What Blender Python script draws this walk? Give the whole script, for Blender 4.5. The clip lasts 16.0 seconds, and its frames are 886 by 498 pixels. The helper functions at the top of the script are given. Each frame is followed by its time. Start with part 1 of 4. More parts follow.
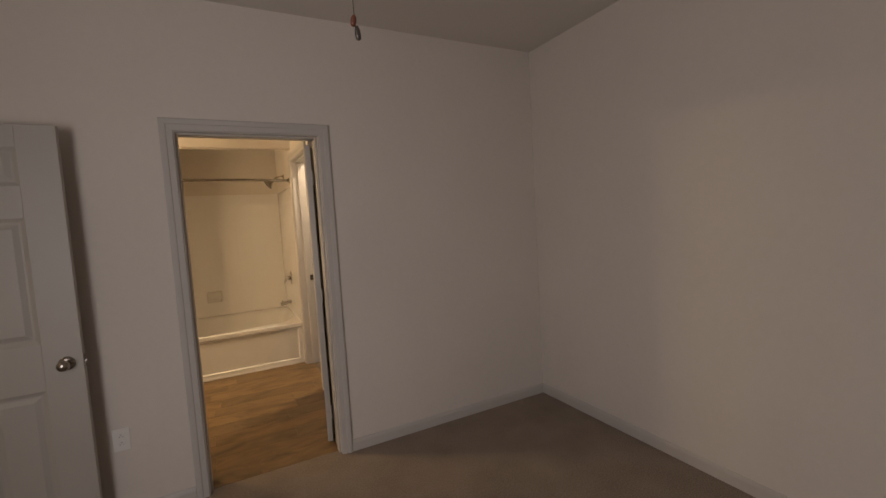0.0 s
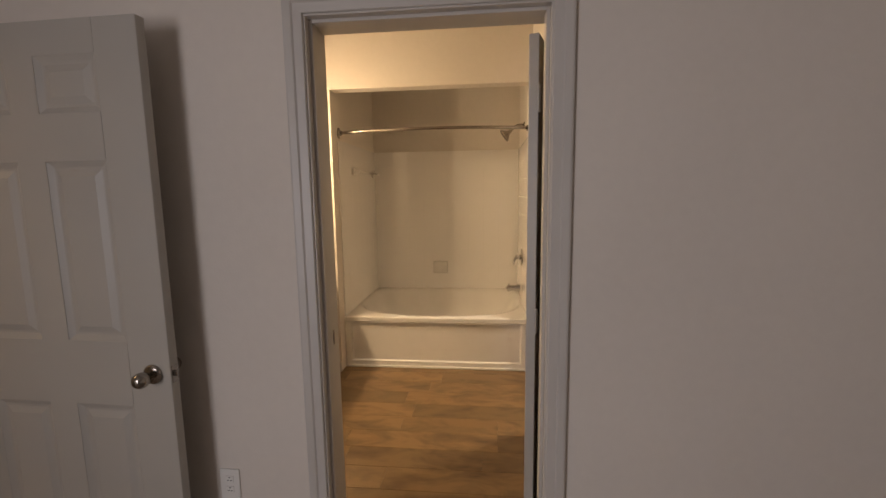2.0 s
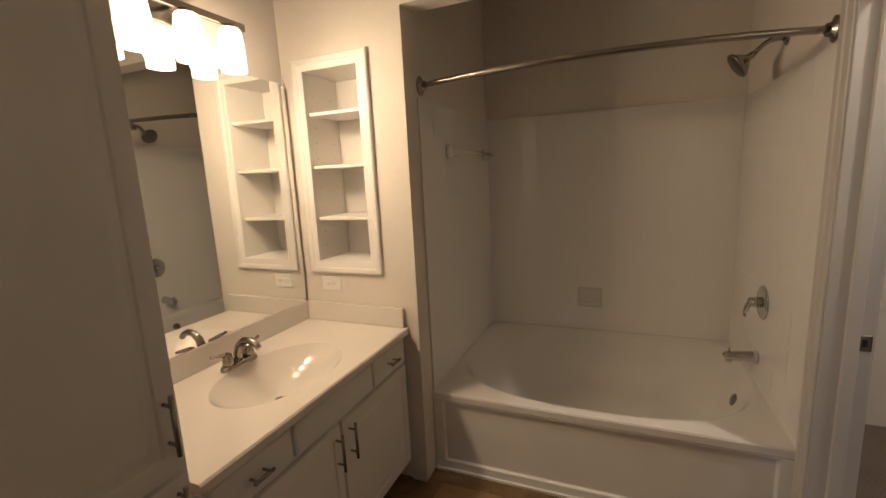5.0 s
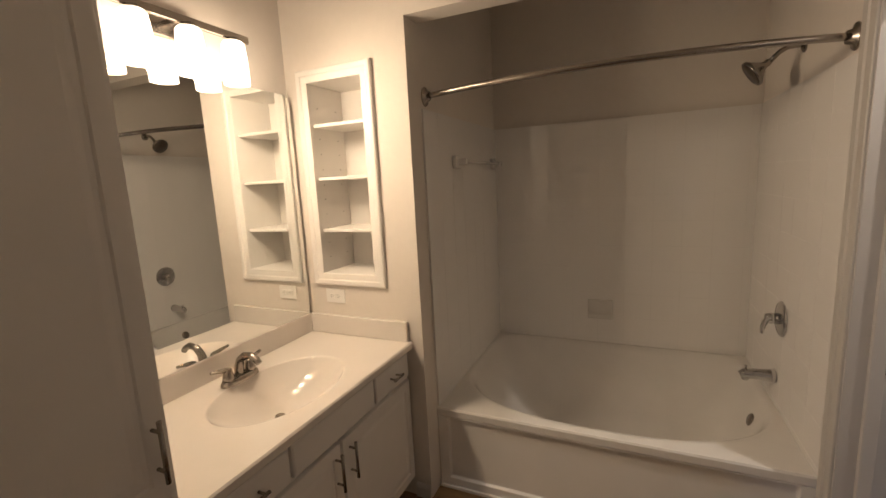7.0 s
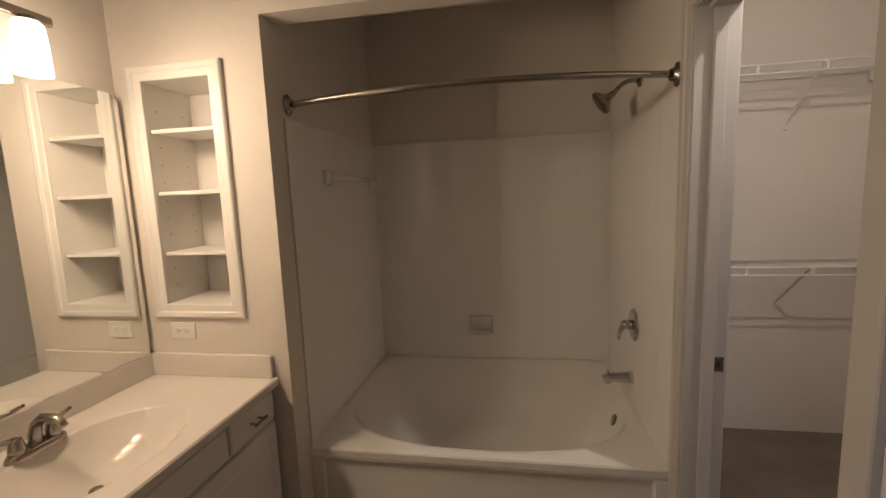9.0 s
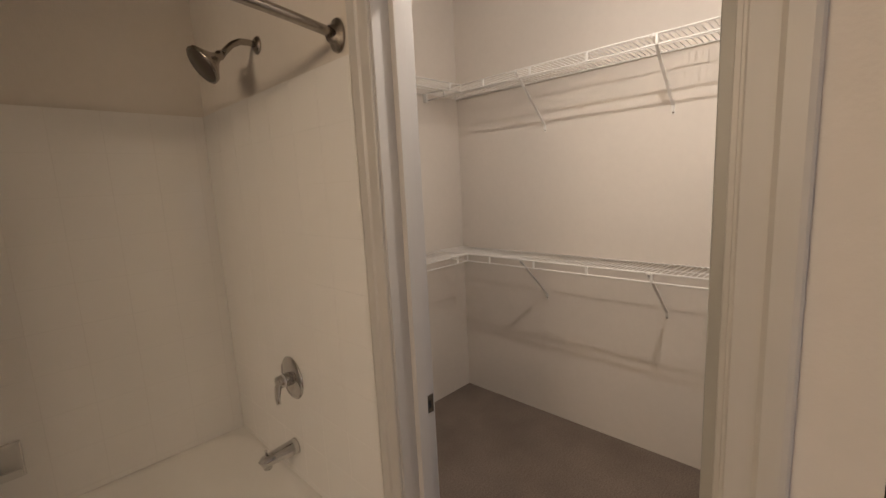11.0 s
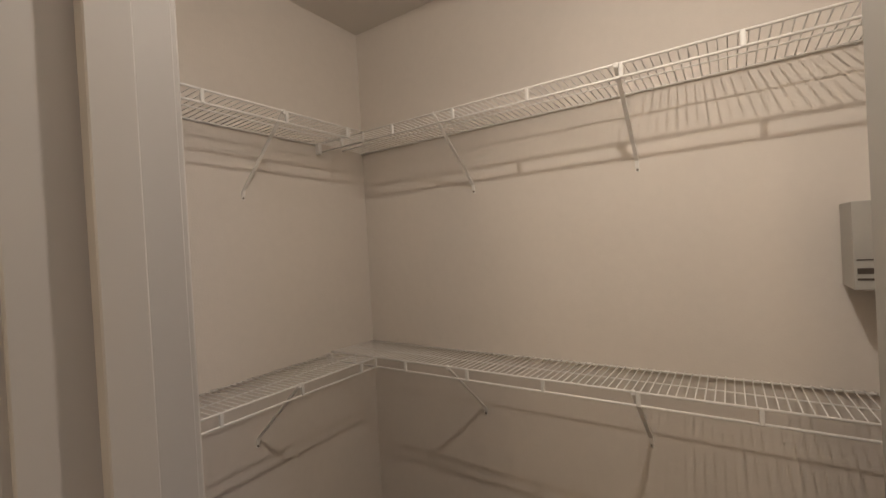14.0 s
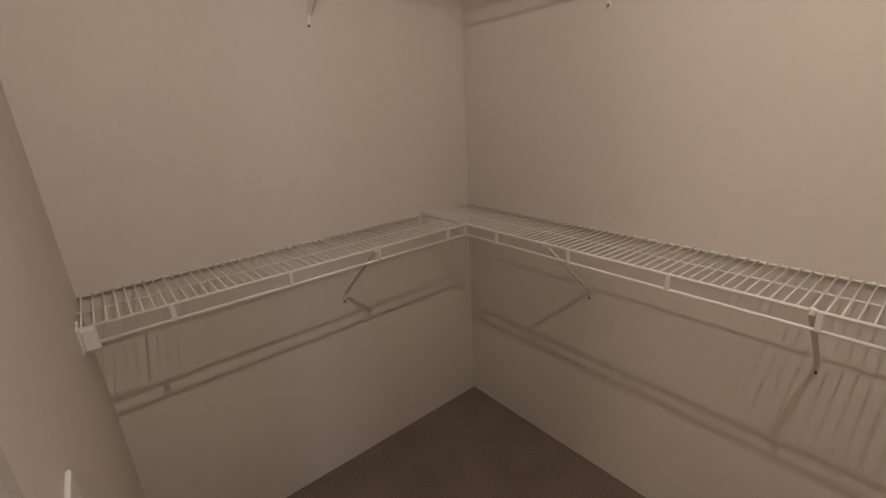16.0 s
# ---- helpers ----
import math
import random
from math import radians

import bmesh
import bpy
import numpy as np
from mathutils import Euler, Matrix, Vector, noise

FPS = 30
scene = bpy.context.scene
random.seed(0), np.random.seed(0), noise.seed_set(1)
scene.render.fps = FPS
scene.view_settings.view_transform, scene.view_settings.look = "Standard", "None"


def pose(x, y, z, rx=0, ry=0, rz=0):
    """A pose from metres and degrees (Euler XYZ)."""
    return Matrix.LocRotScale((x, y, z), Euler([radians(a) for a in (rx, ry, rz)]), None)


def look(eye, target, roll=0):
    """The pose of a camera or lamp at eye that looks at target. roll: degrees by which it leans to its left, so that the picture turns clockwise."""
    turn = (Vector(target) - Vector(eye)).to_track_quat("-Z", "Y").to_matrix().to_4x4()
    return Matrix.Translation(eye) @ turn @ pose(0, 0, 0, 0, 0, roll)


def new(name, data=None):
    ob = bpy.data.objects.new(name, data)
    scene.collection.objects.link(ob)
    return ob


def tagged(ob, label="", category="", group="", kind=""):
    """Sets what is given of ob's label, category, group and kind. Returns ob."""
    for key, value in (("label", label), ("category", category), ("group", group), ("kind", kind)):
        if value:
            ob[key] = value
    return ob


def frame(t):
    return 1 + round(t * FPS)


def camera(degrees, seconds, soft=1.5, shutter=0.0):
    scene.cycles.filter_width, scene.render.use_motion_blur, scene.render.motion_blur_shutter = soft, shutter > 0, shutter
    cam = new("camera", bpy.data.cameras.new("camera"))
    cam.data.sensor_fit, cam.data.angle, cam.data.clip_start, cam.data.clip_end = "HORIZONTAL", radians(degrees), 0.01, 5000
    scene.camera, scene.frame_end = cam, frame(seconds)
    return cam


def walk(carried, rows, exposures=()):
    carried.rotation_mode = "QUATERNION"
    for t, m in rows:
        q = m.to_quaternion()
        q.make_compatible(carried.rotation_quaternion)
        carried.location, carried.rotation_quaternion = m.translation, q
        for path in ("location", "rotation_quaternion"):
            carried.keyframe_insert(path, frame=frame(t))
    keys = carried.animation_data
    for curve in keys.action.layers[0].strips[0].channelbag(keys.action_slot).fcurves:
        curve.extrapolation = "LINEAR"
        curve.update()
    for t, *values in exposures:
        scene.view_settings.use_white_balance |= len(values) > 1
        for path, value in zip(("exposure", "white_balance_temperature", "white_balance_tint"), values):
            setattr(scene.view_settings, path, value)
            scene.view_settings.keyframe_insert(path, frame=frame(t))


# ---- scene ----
cam = camera(92.1, 16.0, soft=1.5)
PATH = [
    (0, (0.04, 0.049, 1.491), (0.964, 1.817, 1.345), -3.4),
    (0.5, (0.265, 0.276, 1.462), (0.824, 2.185, 1.258), -1.5),
    (1, (0.393, 0.615, 1.482), (0.639, 2.585, 1.239), -1.6),
    (1.5, (0.484, 1.019, 1.47), (0.371, 3.0, 1.22), -2.2),
    (2, (0.44, 1.402, 1.485), (0.236, 3.375, 1.226), -0.8),
    (2.5, (0.341, 1.779, 1.498), (0.117, 3.75, 1.24), -0.8),
    (3, (0.301, 2.162, 1.575), (0.065, 4.125, 1.275), -1.3),
    (3.5, (0.246, 2.488, 1.567), (-0.022, 4.447, 1.263), -1.0),
    (4, (0.158, 2.748, 1.566), (-0.113, 4.707, 1.266), -1.2),
    (4.5, (0.11, 2.917, 1.563), (-0.356, 4.832, 1.221), -2.0),
    (4.7, (0.111, 2.96, 1.563), (-0.536, 4.82, 1.214), -2.6),
    (6.8, (0.142, 3.003, 1.601), (-0.806, 4.733, 1.275), -3.1),
    (7, (0.129, 3.028, 1.594), (-0.682, 4.828, 1.279), -2.9),
    (7.5, (0.139, 3.047, 1.584), (-0.462, 4.931, 1.283), -2.2),
    (8, (0.151, 3.056, 1.599), (-0.304, 4.984, 1.326), -2.2),
    (8.5, (0.15, 3.078, 1.592), (-0.25, 5.021, 1.336), -2.3),
    (9, (0.177, 3.152, 1.586), (-0.158, 5.107, 1.329), -2.3),
    (9.5, (0.167, 3.3, 1.562), (0.15, 5.281, 1.288), -2.1),
    (9.8, (0.107, 3.451, 1.552), (0.428, 5.401, 1.246), -3.4),
    (10, (0.072, 3.552, 1.548), (0.649, 5.443, 1.252), -3.7),
    (10.2, (0.066, 3.622, 1.554), (0.869, 5.425, 1.231), -3.6),
    (12.3, (0.339, 4.14, 1.614), (2.057, 5.151, 1.463), -3.8),
    (12.5, (0.413, 4.136, 1.615), (2.066, 5.258, 1.52), -4.1),
    (13, (0.536, 4.116, 1.626), (2.099, 5.363, 1.592), -4.3),
    (13.5, (0.571, 4.184, 1.638), (2.135, 5.43, 1.61), -3.6),
    (14, (0.694, 4.299, 1.625), (2.354, 5.415, 1.609), -3.2),
    (14.5, (0.804, 4.401, 1.635), (2.47, 5.505, 1.585), -5.2),
    (15, (0.887, 4.428, 1.636), (2.369, 5.77, 1.594), -5.1),
    (15.5, (0.988, 4.435, 1.611), (2.265, 5.964, 1.429), -4.6),
    (16, (1.021, 4.437, 1.577), (2.215, 5.914, 0.951), -2.9),
]
EXPOSURES = [(0.0, -0.1, 7150, 10), (0.5, 0.18, 7050, 10), (1.5, 0.24, 6750, 10), (2.5, 0.24, 6850, 10), (3.0, -0.16, 6900, 9), (3.5, -0.5, 7200, 8), (4.0, -0.76, 6500, 9), (4.6, -0.82, 6000, 10), (7.0, -0.62, 5650, 11), (7.5, -0.75, 5700, 11), (8.0, -0.95, 5700, 11), (9.0, -0.97, 5700, 12), (9.5, -0.94, 5600, 12), (10.0, -0.42, 5500, 11), (12.5, -1.0, 5600, 11), (13.5, -1.05, 5650, 10), (14.0, -1.04, 5650, 10), (15.0, -1.18, 5650, 10), (16.0, -1.06, 5650, 12)]
walk(cam, [(t, look(eye, target, roll)) for t, eye, target, roll in PATH], EXPOSURES)

# ---- world and light ----
world = bpy.data.worlds.new("world")
scene.world = world
world.use_nodes = True
sky = world.node_tree.nodes.new("ShaderNodeTexSky")
sky.sky_type = "NISHITA"
sky.sun_disc = False
sky.sun_elevation, sky.sun_rotation = radians(35), radians(20)
world.node_tree.links.new(sky.outputs[0], world.node_tree.nodes["Background"].inputs[0])
world.node_tree.nodes["Background"].inputs[1].default_value = 0.08


def lamp(name, kind, energy, colour, m, size=0.1, size_y=None):
    data = bpy.data.lights.new(name, kind)
    data.energy, data.color = energy, colour
    if kind == "AREA":
        data.shape, data.size, data.size_y = "RECTANGLE", size, size_y or size
    else:
        data.shadow_soft_size = size
    ob = new(name, data)
    ob.matrix_world = m
    return ob


WARM = (1.0, 0.715, 0.42)
VANITY_Y = (3.98, 4.17, 4.36)
for y in VANITY_Y:
    lamp("vanity_bulb", "POINT", 3.6 - 6.0 * (y - 4.17), WARM, pose(-1.335, y, 2.075), 0.05)
    # added spot in each shade, steering most of the light into the room
    beam = lamp("vanity_fill_spot", "SPOT", 25.0 - 49.0 * (y - 4.17), WARM, look((-1.335, y, 2.06), (-0.335, y + 0.45, 1.16)), 0.05)
    beam.data.spot_size, beam.data.spot_blend = radians(172), 1.0
CLOSET_WARM = (1.0, 0.83, 0.635)
lamp("closet_bulb", "POINT", 36.0, CLOSET_WARM, pose(1.33, 4.40, 2.715), 0.018)
# added downward spot: brightens the lower walls more than the bare bulb would
beam = lamp("closet_fill_spot", "SPOT", 44.0, CLOSET_WARM, look((1.33, 4.40, 2.71), (1.331, 4.40, 0.0)), 0.018)
beam.data.spot_size, beam.data.spot_blend = radians(176), 1.0
lamp("bedroom_daylight", "AREA", 34.0, (0.92, 0.88, 0.96), look((-1.47, -0.65, 1.3), (0.45, 2.3, 1.35)), 0.85, 1.5)
# added warm fill in the unseen hall; no fixture stands there
lamp("hall_fill", "POINT", 8.0, WARM, pose(-2.1, 2.2, 2.5), 0.08)


# ---- materials ----
def material(name, colour, rough=0.5, metal=0.0, grain=0.0, grain_scale=60.0, bump=0.0, bump_scale=200.0, spec=0.5, stain=0.0, stain_scale=1.5):
    mat = bpy.data.materials.new(name)
    mat.use_nodes = True
    nt = mat.node_tree
    b = nt.nodes["Principled BSDF"]
    b.inputs["Roughness"].default_value, b.inputs["Metallic"].default_value = rough, metal
    b.inputs["Specular IOR Level"].default_value = spec
    b.inputs["Base Color"].default_value = (*colour, 1)
    co = nt.nodes.new("ShaderNodeTexCoord")
    last = None
    for amount, scale, detail in ((stain, stain_scale, 5.0), (grain, grain_scale, 3.0)):
        if amount <= 0:
            continue
        n = nt.nodes.new("ShaderNodeTexNoise")
        n.inputs["Scale"].default_value, n.inputs["Detail"].default_value = scale, detail
        nt.links.new(co.outputs["Object"], n.inputs["Vector"])
        r = nt.nodes.new("ShaderNodeMapRange")
        r.inputs["From Min"].default_value, r.inputs["From Max"].default_value = 0.3, 0.7
        r.inputs["To Min"].default_value, r.inputs["To Max"].default_value = 1 - amount, 1 + amount
        nt.links.new(n.outputs["Fac"], r.inputs["Value"])
        mix = nt.nodes.new("ShaderNodeMix")
        mix.data_type, mix.blend_type = "RGBA", "MULTIPLY"
        mix.inputs["Factor"].default_value = 1.0
        if last is None:
            mix.inputs[6].default_value = (*colour, 1)
        else:
            nt.links.new(last, mix.inputs[6])
        nt.links.new(r.outputs["Result"], mix.inputs[7])
        last = mix.outputs[2]
    if last is not None:
        nt.links.new(last, b.inputs["Base Color"])
    if bump > 0:
        n = nt.nodes.new("ShaderNodeTexNoise")
        n.inputs["Scale"].default_value, n.inputs["Detail"].default_value = bump_scale, 4.0
        nt.links.new(co.outputs["Object"], n.inputs["Vector"])
        k = nt.nodes.new("ShaderNodeBump")
        k.inputs["Strength"].default_value, k.inputs["Distance"].default_value = bump, 0.002
        nt.links.new(n.outputs["Fac"], k.inputs["Height"])
        nt.links.new(k.outputs["Normal"], b.inputs["Normal"])
    return mat


def glow_material(name, colour, strength):
    mat = material(name, colour, 0.4)
    b = mat.node_tree.nodes["Principled BSDF"]
    b.inputs["Emission Color"].default_value = (*colour, 1)
    b.inputs["Emission Strength"].default_value = strength
    return mat


def plank_material():
    mat = material("vinyl_plank", (0.2, 0.12, 0.06), 0.42)
    nt = mat.node_tree
    b = nt.nodes["Principled BSDF"]
    co = nt.nodes.new("ShaderNodeTexCoord")
    info = nt.nodes.new("ShaderNodeObjectInfo")
    shift = nt.nodes.new("ShaderNodeVectorMath")
    shift.operation = "SCALE"
    shift.inputs[0].default_value = (17.0, 31.0, 5.0)
    nt.links.new(info.outputs["Random"], shift.inputs["Scale"])
    add = nt.nodes.new("ShaderNodeVectorMath")
    nt.links.new(co.outputs["Object"], add.inputs[0])
    nt.links.new(shift.outputs[0], add.inputs[1])
    mp = nt.nodes.new("ShaderNodeMapping")
    mp.inputs["Scale"].default_value = (1.3, 3.0, 1.0)
    nt.links.new(add.outputs[0], mp.inputs["Vector"])
    n = nt.nodes.new("ShaderNodeTexNoise")
    n.inputs["Scale"].default_value, n.inputs["Detail"].default_value, n.inputs["Roughness"].default_value = 2.4, 6.0, 0.55
    n.inputs["Distortion"].default_value = 1.3
    nt.links.new(mp.outputs[0], n.inputs["Vector"])
    # broad uneven patches of lighter and darker stain
    mq = nt.nodes.new("ShaderNodeMapping")
    mq.inputs["Scale"].default_value = (1.6, 3.2, 1.0)
    nt.links.new(add.outputs[0], mq.inputs["Vector"])
    blot = nt.nodes.new("ShaderNodeTexNoise")
    blot.inputs["Scale"].default_value, blot.inputs["Detail"].default_value = 2.0, 4.0
    blot.inputs["Distortion"].default_value = 0.6
    nt.links.new(mq.outputs[0], blot.inputs["Vector"])
    # fine pores along the board
    mf = nt.nodes.new("ShaderNodeMapping")
    mf.inputs["Scale"].default_value = (5.0, 90.0, 1.0)
    nt.links.new(add.outputs[0], mf.inputs["Vector"])
    fine = nt.nodes.new("ShaderNodeTexNoise")
    fine.inputs["Scale"].default_value, fine.inputs["Detail"].default_value = 1.5, 3.0
    nt.links.new(mf.outputs[0], fine.inputs["Vector"])
    total = nt.nodes.new("ShaderNodeMath")
    total.operation = "MULTIPLY_ADD"
    total.inputs[1].default_value = 0.75
    nt.links.new(blot.outputs["Fac"], total.inputs[0])
    nt.links.new(n.outputs["Fac"], total.inputs[2])
    total2 = nt.nodes.new("ShaderNodeMath")
    total2.operation = "MULTIPLY_ADD"
    total2.inputs[1].default_value = 0.08
    nt.links.new(fine.outputs["Fac"], total2.inputs[0])
    nt.links.new(total.outputs[0], total2.inputs[2])
    ramp = nt.nodes.new("ShaderNodeValToRGB")
    ramp.color_ramp.elements[0].position, ramp.color_ramp.elements[0].color = 0.62, (0.088, 0.050, 0.022, 1)
    ramp.color_ramp.elements[1].position, ramp.color_ramp.elements[1].color = 1.06, (0.215, 0.132, 0.060, 1)
    nt.links.new(total2.outputs[0], ramp.inputs[0])
    tone = nt.nodes.new("ShaderNodeMapRange")
    tone.inputs["To Min"].default_value, tone.inputs["To Max"].default_value = 0.76, 1.2
    nt.links.new(info.outputs["Random"], tone.inputs["Value"])
    mix = nt.nodes.new("ShaderNodeMix")
    mix.data_type, mix.blend_type = "RGBA", "MULTIPLY"
    mix.inputs["Factor"].default_value = 1.0
    nt.links.new(ramp.outputs[0], mix.inputs[6])
    nt.links.new(tone.outputs[0], mix.inputs[7])
    nt.links.new(mix.outputs[2], b.inputs["Base Color"])
    k = nt.nodes.new("ShaderNodeBump")
    k.inputs["Strength"].default_value, k.inputs["Distance"].default_value = 0.12, 0.001
    nt.links.new(n.outputs["Fac"], k.inputs["Height"])
    nt.links.new(k.outputs["Normal"], b.inputs["Normal"])
    return mat


PAINT = material("wall_paint", (0.70, 0.647, 0.585), 0.85, bump=0.28, bump_scale=140, stain=0.025, grain=0.012, grain_scale=30, spec=0.25)
CEILING = material("ceiling_paint", (0.68, 0.64, 0.588), 0.9, bump=0.35, bump_scale=110, stain=0.02, spec=0.2)
TRIM = material("trim_paint", (0.54, 0.512, 0.475), 0.42, bump=0.06, bump_scale=60, stain=0.03, stain_scale=4)
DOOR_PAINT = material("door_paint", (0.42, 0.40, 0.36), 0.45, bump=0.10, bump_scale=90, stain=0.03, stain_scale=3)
CABINET = material("cabinet_paint", (0.74, 0.712, 0.675), 0.4, bump=0.05, bump_scale=70, stain=0.025, stain_scale=5)
MARBLE = material("cultured_marble", (0.70, 0.655, 0.605), 0.085, stain=0.02, stain_scale=6)
TUB_WHITE = material("tub_acrylic", (0.81, 0.785, 0.75), 0.2, stain=0.03, stain_scale=4)
TILE = material("glazed_tile", (0.84, 0.815, 0.785), 0.05, spec=0.5, stain=0.02, stain_scale=3, bump=0.03, bump_scale=25)
GROUT = material("grout", (0.73, 0.705, 0.67), 0.5, bump=0.06, bump_scale=300, stain=0.04)
CERAMIC = material("ceramic", (0.83, 0.805, 0.77), 0.15, stain=0.02)
SOAP_CERAMIC = material("grey_white_ceramic", (0.72, 0.695, 0.66), 0.22, stain=0.03, stain_scale=9)
NICKEL = material("brushed_nickel", (0.35, 0.318, 0.283), 0.24, 1.0, grain=0.05, grain_scale=80)
CHROME = material("chrome", (0.62, 0.61, 0.60), 0.10, 1.0, grain=0.03, grain_scale=40)
MIRROR = material("mirror_silver", (0.86, 0.87, 0.85), 0.015, 1.0)
MIRROR_EDGE = material("mirror_edge", (0.58, 0.55, 0.50), 0.3, stain=0.1, stain_scale=20)
PLASTIC = material("white_plastic", (0.78, 0.76, 0.72), 0.35, stain=0.02)
WIRE = material("white_vinyl_wire", (0.84, 0.815, 0.775), 0.35, stain=0.03, stain_scale=8)
DARK = material("dark_slot", (0.02, 0.02, 0.02), 0.6, grain=0.1)
CARPET = material("beige_carpet", (0.30, 0.245, 0.20), 1.0, grain=0.24, grain_scale=130, bump=1.0, bump_scale=170, stain=0.12, stain_scale=3.5, spec=0.05)
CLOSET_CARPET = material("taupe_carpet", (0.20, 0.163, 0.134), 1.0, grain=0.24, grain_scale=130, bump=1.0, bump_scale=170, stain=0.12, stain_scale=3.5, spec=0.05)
WOOD = material("stained_wood", (0.17, 0.055, 0.03), 0.4, grain=0.2, grain_scale=50)
BRONZE = material("fan_bronze", (0.12, 0.10, 0.085), 0.4, 0.6, grain=0.05)
SHADE_GLASS = glow_material("lit_opal_glass", (1.0, 0.80, 0.56), 6.0)
DOME_GLASS = glow_material("lit_dome_glass", (1.0, 0.86, 0.70), 4.0)
PLANK = plank_material()
SUBFLOOR = material("plank_joint", (0.06, 0.038, 0.02), 0.8, grain=0.2)


# ---- mesh helpers ----
def box(bm, x0, y0, z0, x1, y1, z1, bevel=0.0, seg=1):
    g = bmesh.ops.create_cube(bm, size=1.0)
    vs = g["verts"]
    for v in vs:
        v.co = Vector((x0 if v.co.x < 0 else x1, y0 if v.co.y < 0 else y1, z0 if v.co.z < 0 else z1))
    if bevel > 0:
        es = list({e for v in vs for e in v.link_edges})
        bmesh.ops.bevel(bm, geom=es, offset=bevel, segments=seg, profile=0.6, affect="EDGES", clamp_overlap=True)
    return vs


def made_box(*a, bevel=0.0, seg=1):
    bm = bmesh.new()
    box(bm, *a, bevel=bevel, seg=seg)
    return bm


def tube(bm, points, radius, sides=10, cap=True):
    """A round bar along a line of points; radius is one number or one for each point."""
    pts = [Vector(p) for p in points]
    rad = radius if isinstance(radius, (list, tuple)) else [radius] * len(pts)
    rings, side = [], None
    for i, p in enumerate(pts):
        d = (pts[min(i + 1, len(pts) - 1)] - pts[max(i - 1, 0)]).normalized()
        if side is None:
            side = d.orthogonal().normalized()
        side = (side - d * side.dot(d)).normalized()
        up = d.cross(side)
        rings.append([bm.verts.new(p + rad[i] * (math.cos(2 * math.pi * k / sides) * side + math.sin(2 * math.pi * k / sides) * up)) for k in range(sides)])
    for a, b in zip(rings, rings[1:]):
        for k in range(sides):
            f = bm.faces.new((a[k], a[(k + 1) % sides], b[(k + 1) % sides], b[k]))
            f.smooth = True
    if cap:
        bm.faces.new(rings[0][::-1])
        bm.faces.new(rings[-1])
    return bm


def lathe(bm, profile, m=None, sides=24):
    """Turns (radius, height) pairs round the local z axis."""
    m = m or Matrix()
    rings = []
    for r, z in profile:
        rings.append([bm.verts.new(m @ Vector((max(r, 1e-4) * math.cos(2 * math.pi * k / sides), max(r, 1e-4) * math.sin(2 * math.pi * k / sides), z))) for k in range(sides)])
    for a, b in zip(rings, rings[1:]):
        for k in range(sides):
            f = bm.faces.new((a[k], a[(k + 1) % sides], b[(k + 1) % sides], b[k]))
            f.smooth = True
    bm.faces.new(rings[0][::-1])
    bm.faces.new(rings[-1])
    return bm


def loft(bm, rings, smooth=True, closed=True):
    vs = [[bm.verts.new(p) for p in ring] for ring in rings]
    n = len(vs[0])
    for a, b in zip(vs, vs[1:]):
        for k in range(n if closed else n - 1):
            f = bm.faces.new((a[k], a[(k + 1) % n], b[(k + 1) % n], b[k]))
            f.smooth = smooth
    return vs


def mesh_of(name, bm, mat):
    bmesh.ops.recalc_face_normals(bm, faces=bm.faces)
    me = bpy.data.meshes.new(name)
    bm.to_mesh(me)
    bm.free()
    me.materials.append(mat)
    return me


def part(name, bm, mat, parent, label="", m=None):
    ob = new(name, mesh_of(name, bm, mat))
    ob.parent = parent
    if m is not None:
        ob.matrix_basis = m
    if label:
        ob["label"] = label
    return ob


def solid(name, bm, mat, label="", category="", kind="", group="", m=None):
    ob = new(name, mesh_of(name, bm, mat))
    if m is not None:
        ob.matrix_basis = m
    return tagged(ob, label, category, group, kind)


def thing(name, label, category, m=None, group="", kind=""):
    ob = new(name)
    ob.empty_display_size = 0.1
    if m is not None:
        ob.matrix_basis = m
    return tagged(ob, label, category, group, kind)


def walls(name, boxes, label, mat=None):
    bm = bmesh.new()
    for b in boxes:
        box(bm, *b)
    return solid(name, bm, mat or PAINT, label, "wall", "structure")


# ---- the plan, in metres ----
BED_W, BED_E, BED_S, BED_N = -1.45, 2.32, -3.3, 2.76
BATH_W, BATH_E, BATH_S, BATH_N = -1.46, 0.78, 2.92, 4.756
TUB_BACK = 6.02
CL_W, CL_E, CL_S, CL_N = 0.91, 2.485, 3.90, 6.02
BED_H, BATH_H, CL_H = 2.745, 2.75, 2.85
DOOR_X0, DOOR_X1, DOOR_H = -0.121, 0.630, 2.035
CD_Y0, CD_Y1, CD_H = 4.010, 4.768, 2.163
HD_Y0, HD_Y1 = 1.84, 2.66
WIN_Y0, WIN_Y1 = -1.3, 0.1
J = 0.018
TOP = 2.95

